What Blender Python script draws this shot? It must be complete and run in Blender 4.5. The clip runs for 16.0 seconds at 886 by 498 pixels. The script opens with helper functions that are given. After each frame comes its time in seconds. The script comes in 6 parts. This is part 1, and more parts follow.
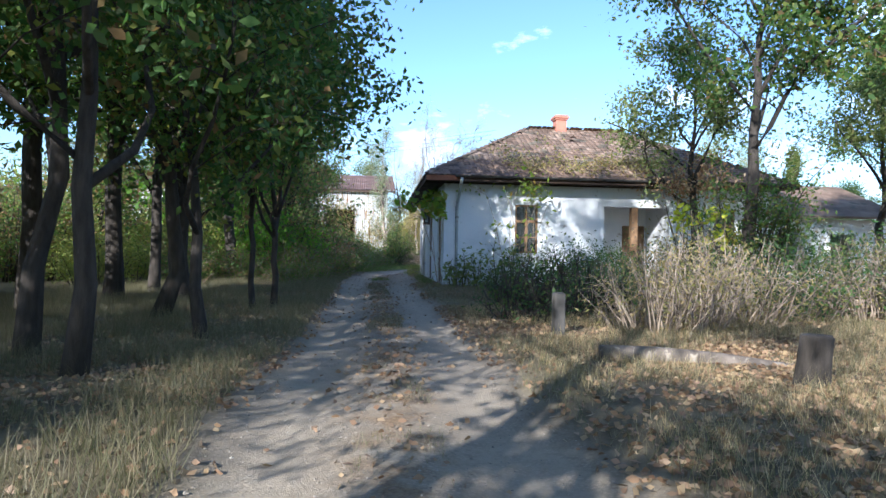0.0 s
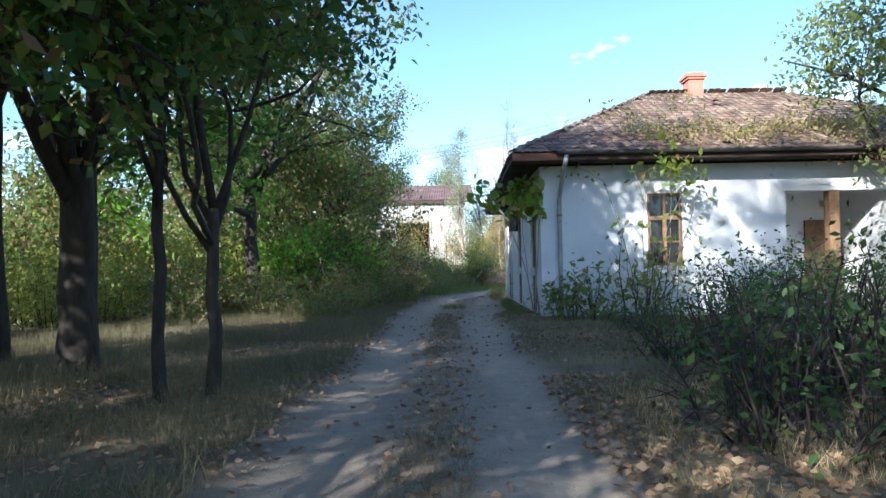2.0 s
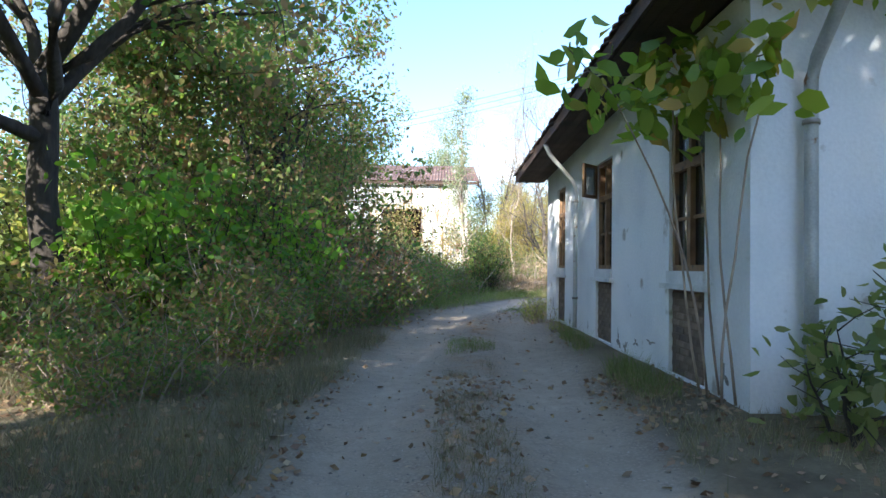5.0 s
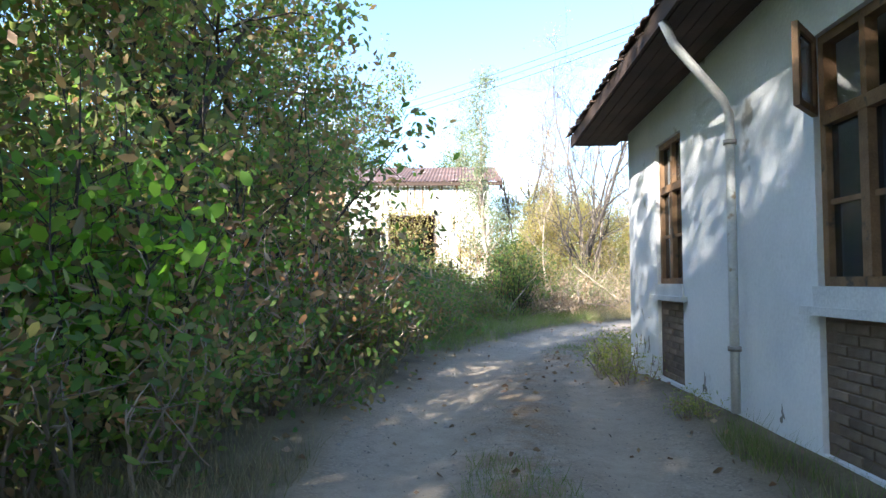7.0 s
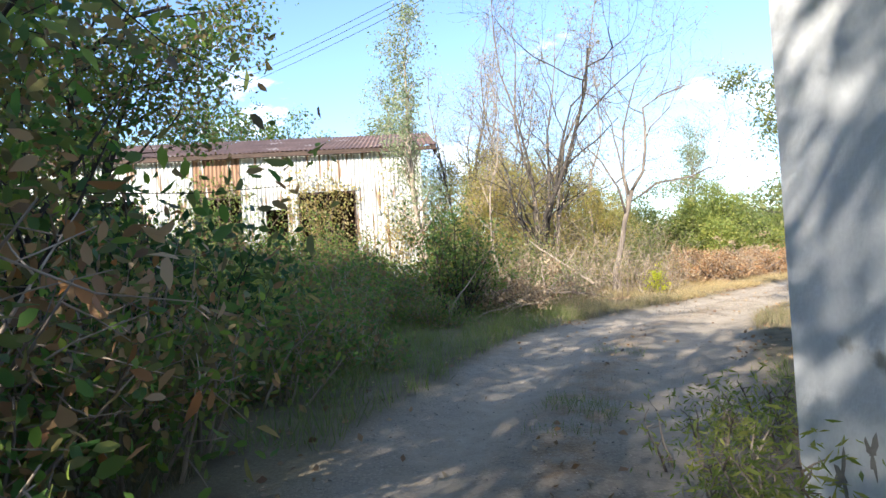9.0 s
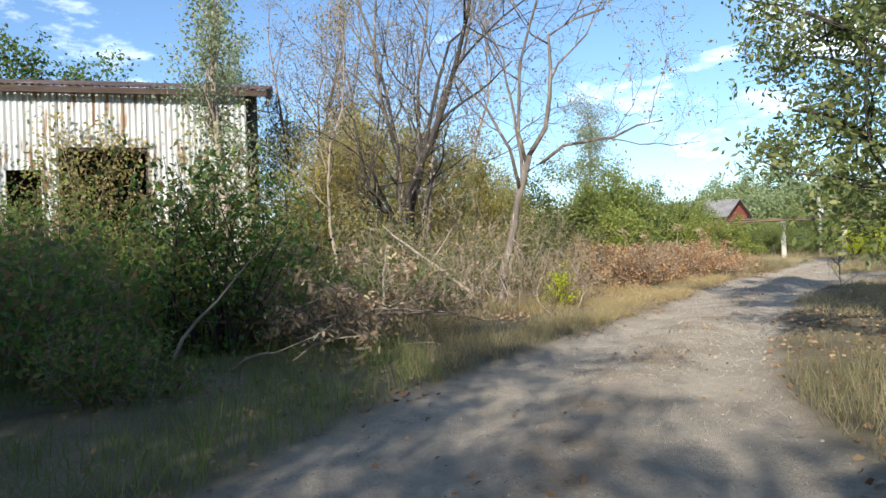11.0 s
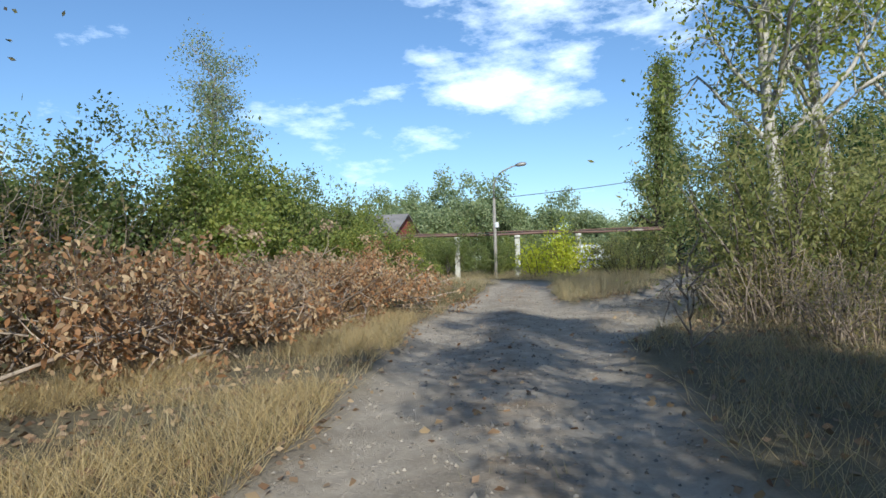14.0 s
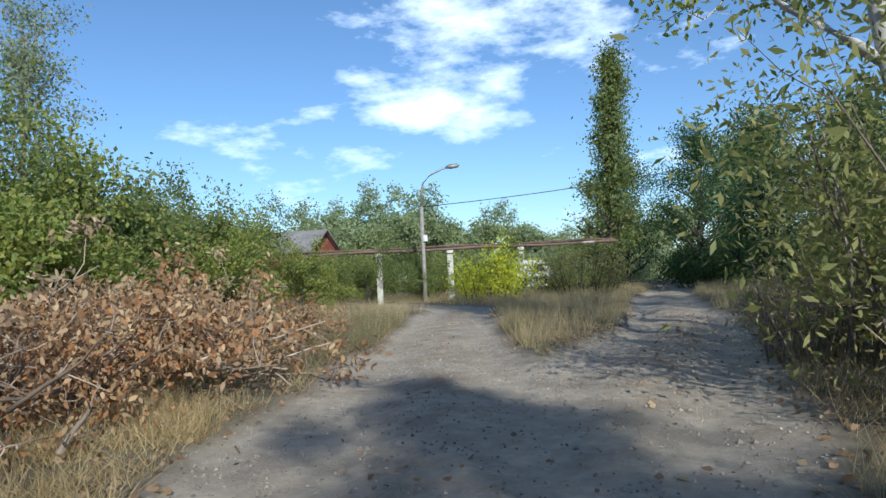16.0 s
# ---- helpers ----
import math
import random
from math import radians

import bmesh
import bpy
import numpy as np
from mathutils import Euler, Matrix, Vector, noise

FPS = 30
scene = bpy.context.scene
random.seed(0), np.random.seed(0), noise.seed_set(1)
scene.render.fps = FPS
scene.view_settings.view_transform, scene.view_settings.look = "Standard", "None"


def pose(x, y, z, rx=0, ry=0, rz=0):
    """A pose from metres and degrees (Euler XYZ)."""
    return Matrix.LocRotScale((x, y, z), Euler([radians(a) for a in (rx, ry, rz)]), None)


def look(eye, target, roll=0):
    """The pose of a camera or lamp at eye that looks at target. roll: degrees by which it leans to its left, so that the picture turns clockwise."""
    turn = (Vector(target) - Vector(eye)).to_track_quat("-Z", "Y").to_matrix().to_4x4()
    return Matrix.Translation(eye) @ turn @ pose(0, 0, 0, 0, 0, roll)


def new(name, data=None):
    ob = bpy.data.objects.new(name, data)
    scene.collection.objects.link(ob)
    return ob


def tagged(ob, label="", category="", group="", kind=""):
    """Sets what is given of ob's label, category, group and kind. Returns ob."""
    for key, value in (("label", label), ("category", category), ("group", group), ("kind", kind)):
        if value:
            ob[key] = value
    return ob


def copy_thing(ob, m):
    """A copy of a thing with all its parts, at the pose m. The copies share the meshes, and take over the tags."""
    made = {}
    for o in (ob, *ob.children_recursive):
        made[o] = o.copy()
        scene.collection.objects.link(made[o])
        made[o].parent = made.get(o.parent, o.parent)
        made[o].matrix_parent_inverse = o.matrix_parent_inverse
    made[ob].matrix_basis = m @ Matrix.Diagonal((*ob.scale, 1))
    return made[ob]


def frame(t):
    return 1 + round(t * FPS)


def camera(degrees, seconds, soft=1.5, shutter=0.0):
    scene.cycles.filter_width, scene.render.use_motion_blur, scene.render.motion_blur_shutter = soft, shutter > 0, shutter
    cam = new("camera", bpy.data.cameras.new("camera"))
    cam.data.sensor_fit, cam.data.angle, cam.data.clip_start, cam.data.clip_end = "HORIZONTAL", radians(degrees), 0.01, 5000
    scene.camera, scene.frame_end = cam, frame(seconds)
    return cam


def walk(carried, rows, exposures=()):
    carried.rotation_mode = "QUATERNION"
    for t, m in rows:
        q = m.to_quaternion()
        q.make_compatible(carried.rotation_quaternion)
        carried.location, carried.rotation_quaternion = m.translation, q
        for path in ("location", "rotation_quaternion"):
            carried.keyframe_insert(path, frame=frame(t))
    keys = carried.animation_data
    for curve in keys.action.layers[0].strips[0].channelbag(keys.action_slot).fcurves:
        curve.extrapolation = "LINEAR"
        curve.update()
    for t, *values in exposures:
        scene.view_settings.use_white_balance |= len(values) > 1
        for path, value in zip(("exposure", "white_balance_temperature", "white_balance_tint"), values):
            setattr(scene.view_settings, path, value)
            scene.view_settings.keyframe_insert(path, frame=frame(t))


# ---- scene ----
cam = camera(69.0, 16.0)
PATH = [
    (0, (-2.659, -22.788, 1.524), (-2.429, -20.801, 1.527), 0.9),
    (0.5, (-2.473, -20.999, 1.522), (-2.335, -19.004, 1.561), -0.8),
    (1, (-2.348, -19.241, 1.505), (-2.29, -17.242, 1.541), 1.0),
    (1.5, (-2.225, -17.428, 1.509), (-2.227, -15.429, 1.572), -0.6),
    (2, (-2.162, -15.614, 1.515), (-2.189, -13.615, 1.57), -1.0),
    (2.5, (-2.175, -13.812, 1.527), (-2.214, -11.812, 1.538), -0.6),
    (3, (-2.28, -12.139, 1.52), (-2.305, -10.139, 1.54), -0.4),
    (3.5, (-2.463, -10.411, 1.522), (-2.461, -8.412, 1.591), -0.2),
    (4, (-2.612, -8.647, 1.482), (-2.583, -6.65, 1.577), 0.0),
    (4.2, (-2.638, -7.992, 1.477), (-2.611, -5.993, 1.532), 1.6),
    (6.3, (-2.512, -1.271, 1.484), (-2.561, 0.728, 1.533), -1.0),
    (6.5, (-2.51, -0.629, 1.483), (-2.562, 1.369, 1.57), -0.5),
    (7, (-2.47, 0.89, 1.493), (-2.53, 2.887, 1.591), -0.1),
    (7.5, (-2.466, 2.52, 1.483), (-2.495, 4.518, 1.56), -3.0),
    (8, (-2.453, 4.092, 1.526), (-2.461, 6.092, 1.569), -2.0),
    (8.2, (-2.405, 4.743, 1.539), (-2.404, 6.742, 1.592), -3.1),
    (10.3, (-0.674, 11.518, 1.581), (-0.37, 13.494, 1.589), -0.7),
    (10.5, (-0.45, 12.223, 1.578), (-0.112, 14.195, 1.566), -1.3),
    (11, (0.32, 14.206, 1.557), (0.773, 16.154, 1.561), -1.9),
    (11.5, (1.143, 16.132, 1.524), (1.73, 18.044, 1.556), 0.2),
    (12, (2.298, 18.026, 1.482), (3.055, 19.876, 1.56), -3.0),
    (12.5, (3.384, 19.77, 1.403), (4.293, 21.551, 1.447), -1.6),
    (13, (4.624, 21.427, 1.372), (5.687, 23.121, 1.381), -3.2),
    (13.5, (5.969, 22.911, 1.321), (7.173, 24.508, 1.347), -2.2),
    (14, (7.369, 24.287, 1.291), (8.695, 25.783, 1.331), -1.6),
    (14.5, (8.653, 25.456, 1.29), (10.051, 26.886, 1.327), -2.3),
    (15, (9.812, 26.522, 1.299), (11.257, 27.902, 1.379), -1.6),
    (15.5, (10.922, 27.452, 1.312), (12.384, 28.814, 1.409), -2.9),
    (16, (12.058, 28.393, 1.349), (13.529, 29.744, 1.441), -2.8),
]
EXPOSURES = [(0.0, 1.15, 5300, 12), (2.5, 1.5, 5450, 12), (4.2, 1.75, 5700, 12), (7.0, 2.1, 5850, 12), (8.2, 1.85, 6050, 13), (10.3, 0.8, 5950, 9), (11.5, 0.6, 5800, 8), (13.0, 0.15, 5600, 6), (16.0, 0.1, 5350, 6)]
walk(cam, [(t, look(eye, target, roll)) for t, eye, target, roll in PATH], EXPOSURES)

# ---- light ----
world = bpy.data.worlds.new("sky")
scene.world = world
world.use_nodes = True
wn, wl = world.node_tree.nodes, world.node_tree.links
wn.clear()
w_out = wn.new("ShaderNodeOutputWorld")
w_bg = wn.new("ShaderNodeBackground")
w_sky = wn.new("ShaderNodeTexSky")
w_sky.sky_type = "NISHITA"
w_sky.sun_disc = False
SUN_EL, SUN_AZ = radians(27), radians(213)
w_sky.sun_elevation, w_sky.sun_rotation = SUN_EL, SUN_AZ
w_sky.air_density, w_sky.dust_density, w_sky.ozone_density = 1.0, 0.4, 2.6
w_bg.inputs[1].default_value = SKY_STRENGTH = 0.125
# thin clouds to the north-east
w_co = wn.new("ShaderNodeTexCoord")
w_map = wn.new("ShaderNodeMapping")
w_map.inputs["Scale"].default_value = (1.0, 1.0, 2.6)
w_map.inputs["Rotation"].default_value = (0.0, 0.5, 0.3)
w_noise = wn.new("ShaderNodeTexNoise")
w_noise.inputs["Scale"].default_value = 3.6
w_noise.inputs["Detail"].default_value = 9.0
w_noise.inputs["Roughness"].default_value = 0.62
w_ramp = wn.new("ShaderNodeValToRGB")
w_ramp.color_ramp.elements[0].position, w_ramp.color_ramp.elements[1].position = 0.585, 0.78
w_mix = wn.new("ShaderNodeMixRGB")
w_mix.inputs[2].default_value = (12.0, 12.3, 12.6, 1)
wl.new(w_co.outputs["Generated"], w_map.inputs["Vector"])
wl.new(w_map.outputs[0], w_noise.inputs["Vector"])
w_dot = wn.new("ShaderNodeVectorMath")
w_dot.operation = "DOT_PRODUCT"
ca, ce = radians(50), radians(20)
w_dot.inputs[1].default_value = (math.sin(ca) * math.cos(ce), math.cos(ca) * math.cos(ce), math.sin(ce))
w_bank = wn.new("ShaderNodeMapRange")
w_bank.inputs["From Min"].default_value, w_bank.inputs["From Max"].default_value = math.cos(radians(15)), math.cos(radians(3))
w_bank.inputs["To Min"].default_value, w_bank.inputs["To Max"].default_value = 0.0, 0.13
w_add = wn.new("ShaderNodeMath")
w_add.operation = "ADD"
wl.new(w_co.outputs["Generated"], w_dot.inputs[0])
wl.new(w_dot.outputs["Value"], w_bank.inputs["Value"])
wl.new(w_bank.outputs[0], w_add.inputs[0])
wl.new(w_noise.outputs[0], w_add.inputs[1])
wl.new(w_add.outputs[0], w_ramp.inputs[0])
wl.new(w_ramp.outputs[0], w_mix.inputs[0])
wl.new(w_sky.outputs[0], w_mix.inputs[1])
wl.new(w_mix.outputs[0], w_bg.inputs[0])
wl.new(w_bg.outputs[0], w_out.inputs[0])

sun_data = bpy.data.lights.new("sun", "SUN")
sun_data.energy, sun_data.angle, sun_data.color = 5.0, radians(0.6), (1.0, 0.90, 0.74)
sun = new("sun", sun_data)
sun_dir = Vector((math.sin(SUN_AZ) * math.cos(SUN_EL), math.cos(SUN_AZ) * math.cos(SUN_EL), math.sin(SUN_EL)))
sun.matrix_world = look(sun_dir * 60, (0, 0, 0))

# ---- materials ----


def mat(name, colors, rough=0.85, scale=6.0, bump=0.25, fine=60.0, metal=0.0, vary=0.12, stretch=(1, 1, 1), wear=None, island=False, random_ob=False):
    """Two noises (stains and grain) between the given colours, with relief; wear: (colour, amount, scale)."""
    m = bpy.data.materials.new(name)
    m.use_nodes = True
    n, l = m.node_tree.nodes, m.node_tree.links
    b = n["Principled BSDF"]
    b.inputs["Roughness"].default_value, b.inputs["Metallic"].default_value = rough, metal
    co = n.new("ShaderNodeTexCoord")
    mp = n.new("ShaderNodeMapping")
    mp.inputs["Scale"].default_value = stretch
    l.new(co.outputs["Object"], mp.inputs["Vector"])
    big, small = n.new("ShaderNodeTexNoise"), n.new("ShaderNodeTexNoise")
    big.inputs["Scale"].default_value, big.inputs["Detail"].default_value = scale, 6
    small.inputs["Scale"].default_value, small.inputs["Detail"].default_value = fine, 4
    for k in (big, small):
        l.new(mp.outputs[0], k.inputs["Vector"])
    ramp = n.new("ShaderNodeValToRGB")
    ramp.color_ramp.elements[0].position, ramp.color_ramp.elements[1].position = 0.3, 0.7
    ramp.color_ramp.elements[0].color = (*colors[0], 1)
    ramp.color_ramp.elements[1].color = (*colors[-1], 1)
    for i, c in enumerate(colors[1:-1]):
        ramp.color_ramp.elements.new(0.3 + 0.4 * (i + 1) / (len(colors) - 1)).color = (*c, 1)
    l.new(big.outputs[0], ramp.inputs[0])
    out = ramp.outputs[0]
    if wear:
        wn_ = n.new("ShaderNodeTexNoise")
        wn_.inputs["Scale"].default_value, wn_.inputs["Detail"].default_value = wear[2], 8
        l.new(mp.outputs[0], wn_.inputs["Vector"])
        wr = n.new("ShaderNodeValToRGB")
        wr.color_ramp.elements[0].position, wr.color_ramp.elements[1].position = 1 - wear[1], min(1.0, 1.06 - wear[1])
        l.new(wn_.outputs[0], wr.inputs[0])
        mx = n.new("ShaderNodeMixRGB")
        mx.inputs[2].default_value = (*wear[0], 1)
        l.new(wr.outputs[0], mx.inputs[0])
        l.new(out, mx.inputs[1])
        out = mx.outputs[0]
    hsv = n.new("ShaderNodeHueSaturation")
    val = n.new("ShaderNodeMapRange")
    val.inputs["To Min"].default_value, val.inputs["To Max"].default_value = 1 - 2 * vary, 1 + 2 * vary
    src = small.outputs[0]
    if island:
        src = n.new("ShaderNodeNewGeometry").outputs["Random Per Island"]
    if random_ob:
        src = n.new("ShaderNodeObjectInfo").outputs["Random"]
    l.new(src, val.inputs[0])
    l.new(val.outputs[0], hsv.inputs["Value"])
    l.new(out, hsv.inputs["Color"])
    l.new(hsv.outputs[0], b.inputs["Base Color"])
    if bump:
        bp = n.new("ShaderNodeBump")
        bp.inputs["Strength"].default_value, bp.inputs["Distance"].default_value = bump, 0.02
        l.new(small.outputs[0], bp.inputs["Height"])
        l.new(bp.outputs[0], b.inputs["Normal"])
    return m


def leaf_mat(name, colors, through_light=0.4, lift=1.3):
    """Leaves: each one takes its own colour of the row, and lets some light through."""
    m = bpy.data.materials.new(name)
    m.use_nodes = True
    n, l = m.node_tree.nodes, m.node_tree.links
    b = n["Principled BSDF"]
    b.inputs["Roughness"].default_value = 0.55
    b.inputs["Specular IOR Level"].default_value = 0.3
    geo = n.new("ShaderNodeNewGeometry")
    colors = [tuple(v * lift for v in c) for c in colors]
    ramp = n.new("ShaderNodeValToRGB")
    ramp.color_ramp.elements[0].color = (*colors[0], 1)
    ramp.color_ramp.elements[1].color = (*colors[-1], 1)
    for i, c in enumerate(colors[1:-1]):
        ramp.color_ramp.elements.new((i + 1) / (len(colors) - 1)).color = (*c, 1)
    l.new(geo.outputs["Random Per Island"], ramp.inputs[0])
    tr = n.new("ShaderNodeBsdfTranslucent")
    bright = n.new("ShaderNodeHueSaturation")
    bright.inputs["Value"].default_value, bright.inputs["Saturation"].default_value = 1.9, 1.1
    l.new(ramp.outputs[0], bright.inputs["Color"])
    l.new(ramp.outputs[0], b.inputs["Base Color"])
    l.new(bright.outputs[0], tr.inputs[0])
    mix = n.new("ShaderNodeMixShader")
    mix.inputs[0].default_value = through_light
    l.new(b.outputs[0], mix.inputs[1])
    l.new(tr.outputs[0], mix.inputs[2])
    l.new(mix.outputs[0], n["Material Output"].inputs[0])
    return m


M_PLASTER = mat("white_plaster", [(0.66, 0.68, 0.69), (0.78, 0.79, 0.79), (0.82, 0.82, 0.81)], 0.9, 0.9, 0.35, 28, vary=0.05, wear=((0.42, 0.39, 0.34), 0.36, 2.2))
M_TILE = mat("clay_tile", [(0.105, 0.07, 0.05), (0.185, 0.122, 0.085), (0.28, 0.205, 0.15)], 0.9, 1.2, 0.3, 40, vary=0.22, island=True, wear=((0.12, 0.10, 0.07), 0.46, 1.4))
M_TILE_OB = mat("clay_tile_single", [(0.105, 0.07, 0.05), (0.185, 0.122, 0.085), (0.28, 0.205, 0.15)], 0.9, 1.2, 0.3, 40, vary=0.22, random_ob=True, wear=((0.12, 0.10, 0.07), 0.46, 1.4))
M_DARKWOOD = mat("dark_weathered_wood", [(0.035, 0.022, 0.016), (0.085, 0.052, 0.036)], 0.85, 2.0, 0.4, 30, stretch=(1, 1, 6))
M_FASCIA = mat("red_brown_board", [(0.16, 0.06, 0.03), (0.30, 0.13, 0.07)], 0.8, 1.5, 0.3, 40, wear=((0.07, 0.05, 0.04), 0.42, 3))
M_WINWOOD = mat("brown_window_wood", [(0.16, 0.09, 0.045), (0.30, 0.18, 0.09)], 0.75, 5, 0.3, 60, wear=((0.09, 0.07, 0.05), 0.40, 9))
M_SILL = mat("pale_concrete_sill", [(0.55, 0.56, 0.56), (0.72, 0.72, 0.70)], 0.9, 3, 0.3, 50)
M_BRICK = mat("brown_brick", [(0.135, 0.10, 0.072), (0.22, 0.168, 0.125)], 0.92, 8, 0.4, 70, vary=0.16, random_ob=True)
M_MORTAR = mat("mortar", [(0.13, 0.09, 0.065), (0.19, 0.14, 0.10)], 0.95, 8, 0.3, 80)
M_CHIM = mat("red_chimney_brick", [(0.42, 0.16, 0.11), (0.55, 0.25, 0.17)], 0.9, 3, 0.4, 50)
M_PIPE = mat("galvanised_pipe", [(0.36, 0.38, 0.38), (0.52, 0.53, 0.51)], 0.5, 4, 0.15, 50, metal=0.5, wear=((0.24, 0.14, 0.08), 0.36, 6))
M_PIPEWHITE = mat("pale_painted_pipe", [(0.48, 0.49, 0.47), (0.62, 0.62, 0.59)], 0.6, 4, 0.15, 50, wear=((0.30, 0.24, 0.17), 0.38, 6))
M_CORR = mat("corrugated_sheet", [(0.36, 0.355, 0.335), (0.62, 0.615, 0.585)], 0.6, 0.9, 0.15, 30, metal=0.1, stretch=(3, 1, 0.35), wear=((0.25, 0.16, 0.10), 0.44, 1.6))
M_RUSTED = mat("half_rusted_sheet", [(0.17, 0.085, 0.045), (0.33, 0.20, 0.12)], 0.8, 0.9, 0.2, 30, stretch=(3, 1, 0.4), wear=((0.52, 0.50, 0.46), 0.44, 1.2))
M_RUST = mat("rusty_sheet", [(0.10, 0.06, 0.048), (0.20, 0.12, 0.092)], 0.8, 0.8, 0.2, 20, wear=((0.36, 0.30, 0.27), 0.38, 0.9))
M_DARKIN = mat("dark_inside", [(0.02, 0.02, 0.02), (0.05, 0.045, 0.04)], 0.95, 2, 0, 20)
M_BARK = mat("dark_bark", [(0.032, 0.026, 0.021), (0.075, 0.062, 0.050)], 0.95, 5, 0.7, 45, stretch=(3, 3, 0.7))
M_GREYBARK = mat("grey_bark", [(0.10, 0.08, 0.062), (0.22, 0.18, 0.145)], 0.92, 3, 0.5, 40, stretch=(3, 3, 0.7), wear=((0.34, 0.29, 0.23), 0.42, 4))
M_PALEBARK = mat("pale_bark", [(0.22, 0.175, 0.13), (0.42, 0.34, 0.26)], 0.9, 3, 0.5, 40, stretch=(3, 3, 0.7), wear=((0.10, 0.07, 0.05), 0.40, 5))
M_WHITEBARK = mat("whitish_bark", [(0.34, 0.31, 0.26), (0.55, 0.51, 0.44)], 0.88, 3, 0.4, 40, stretch=(3, 3, 0.7), wear=((0.12, 0.10, 0.08), 0.40, 5))
M_TWIG = mat("dry_twig", [(0.20, 0.15, 0.11), (0.40, 0.32, 0.24)], 0.9, 4, 0.3, 50, island=True, vary=0.2)
M_CONC = mat("concrete", [(0.40, 0.38, 0.33), (0.58, 0.56, 0.50)], 0.92, 3, 0.35, 50, wear=((0.25, 0.22, 0.18), 0.36, 5))
M_POLE = mat("grey_weathered_pole", [(0.22, 0.20, 0.17), (0.34, 0.31, 0.27)], 0.9, 4, 0.3, 50)
M_OLDPOST = mat("old_grey_post", [(0.05, 0.047, 0.042), (0.11, 0.10, 0.09)], 0.95, 4, 0.4, 50)
M_STEEL = mat("grey_steel", [(0.22, 0.20, 0.18), (0.36, 0.34, 0.31)], 0.6, 4, 0.1, 60, metal=0.6)
M_GUTTER = mat("dark_old_gutter", [(0.06, 0.058, 0.056), (0.13, 0.125, 0.12)], 0.6, 4, 0.1, 60, metal=0.4, wear=((0.12, 0.07, 0.045), 0.4, 5))
M_REDWOOD = mat("red_boards", [(0.22, 0.05, 0.035), (0.32, 0.09, 0.06)], 0.85, 2, 0.2, 20, stretch=(6, 1, 1))
M_GREYROOF = mat("grey_roof", [(0.17, 0.155, 0.145), (0.28, 0.255, 0.24)], 0.8, 1, 0.2, 10)
M_WHITE = mat("white_paint", [(0.74, 0.74, 0.73), (0.82, 0.82, 0.81)], 0.45, 2, 0.05, 20)
M_RUBBER = mat("black_rubber", [(0.015, 0.015, 0.015), (0.03, 0.03, 0.03)], 0.8, 6, 0.1, 60)
M_CABLE = mat("black_cable", [(0.02, 0.02, 0.02), (0.03, 0.03, 0.03)], 0.7, 6, 0, 60)

L_GREEN = leaf_mat("green_leaves", [(0.03, 0.065, 0.02), (0.055, 0.105, 0.025), (0.085, 0.135, 0.03), (0.045, 0.09, 0.025), (0.16, 0.17, 0.035), (0.035, 0.075, 0.022), (0.15, 0.09, 0.04)])
L_MIXED = leaf_mat("hedge_leaves", [(0.05, 0.10, 0.028), (0.085, 0.14, 0.035), (0.17, 0.10, 0.055), (0.06, 0.12, 0.03), (0.15, 0.20, 0.04), (0.10, 0.075, 0.045), (0.06, 0.12, 0.03), (0.22, 0.13, 0.07), (0.10, 0.16, 0.035)], 0.5, 1.35)
L_DARK = leaf_mat("dark_green_leaves", [(0.022, 0.05, 0.018), (0.04, 0.08, 0.025), (0.06, 0.10, 0.03), (0.10, 0.12, 0.03)], 0.3)
L_LIGHT = leaf_mat("yellow_green_leaves", [(0.11, 0.145, 0.035), (0.17, 0.20, 0.05), (0.26, 0.255, 0.065), (0.13, 0.155, 0.045)], 0.42)
L_BRIGHT = leaf_mat("fresh_green_leaves", [(0.24, 0.28, 0.03), (0.33, 0.34, 0.035), (0.40, 0.38, 0.045)], 0.5)
L_DRY = leaf_mat("dry_leaves", [(0.30, 0.21, 0.125), (0.42, 0.32, 0.20), (0.19, 0.12, 0.075), (0.50, 0.40, 0.26), (0.33, 0.21, 0.12)], 0.25, 1.0)
L_RUSSET = leaf_mat("russet_dead_leaves", [(0.26, 0.15, 0.075), (0.40, 0.26, 0.135), (0.52, 0.38, 0.22), (0.15, 0.09, 0.05), (0.38, 0.185, 0.075), (0.30, 0.19, 0.105)], 0.25, 1.0)
L_MID = leaf_mat("mid_green_leaves", [(0.085, 0.115, 0.035), (0.13, 0.16, 0.045), (0.18, 0.195, 0.065), (0.07, 0.10, 0.032), (0.22, 0.205, 0.085)], 0.42)
L_OLIVE = leaf_mat("olive_leaves", [(0.12, 0.14, 0.045), (0.19, 0.19, 0.065), (0.26, 0.24, 0.09), (0.10, 0.12, 0.04)], 0.45)
L_PALE = leaf_mat("pale_autumn_leaves", [(0.34, 0.27, 0.18), (0.24, 0.22, 0.11), (0.42, 0.31, 0.22), (0.20, 0.20, 0.10)], 0.4, 1.0)
L_WILLOW = leaf_mat("dull_willow_leaves", [(0.06, 0.085, 0.03), (0.10, 0.125, 0.04), (0.16, 0.175, 0.06), (0.08, 0.10, 0.035), (0.22, 0.21, 0.08)], 0.38)
L_GREY = leaf_mat("silvery_leaves", [(0.14, 0.17, 0.09), (0.22, 0.25, 0.14), (0.10, 0.13, 0.06), (0.30, 0.28, 0.18)], 0.4)
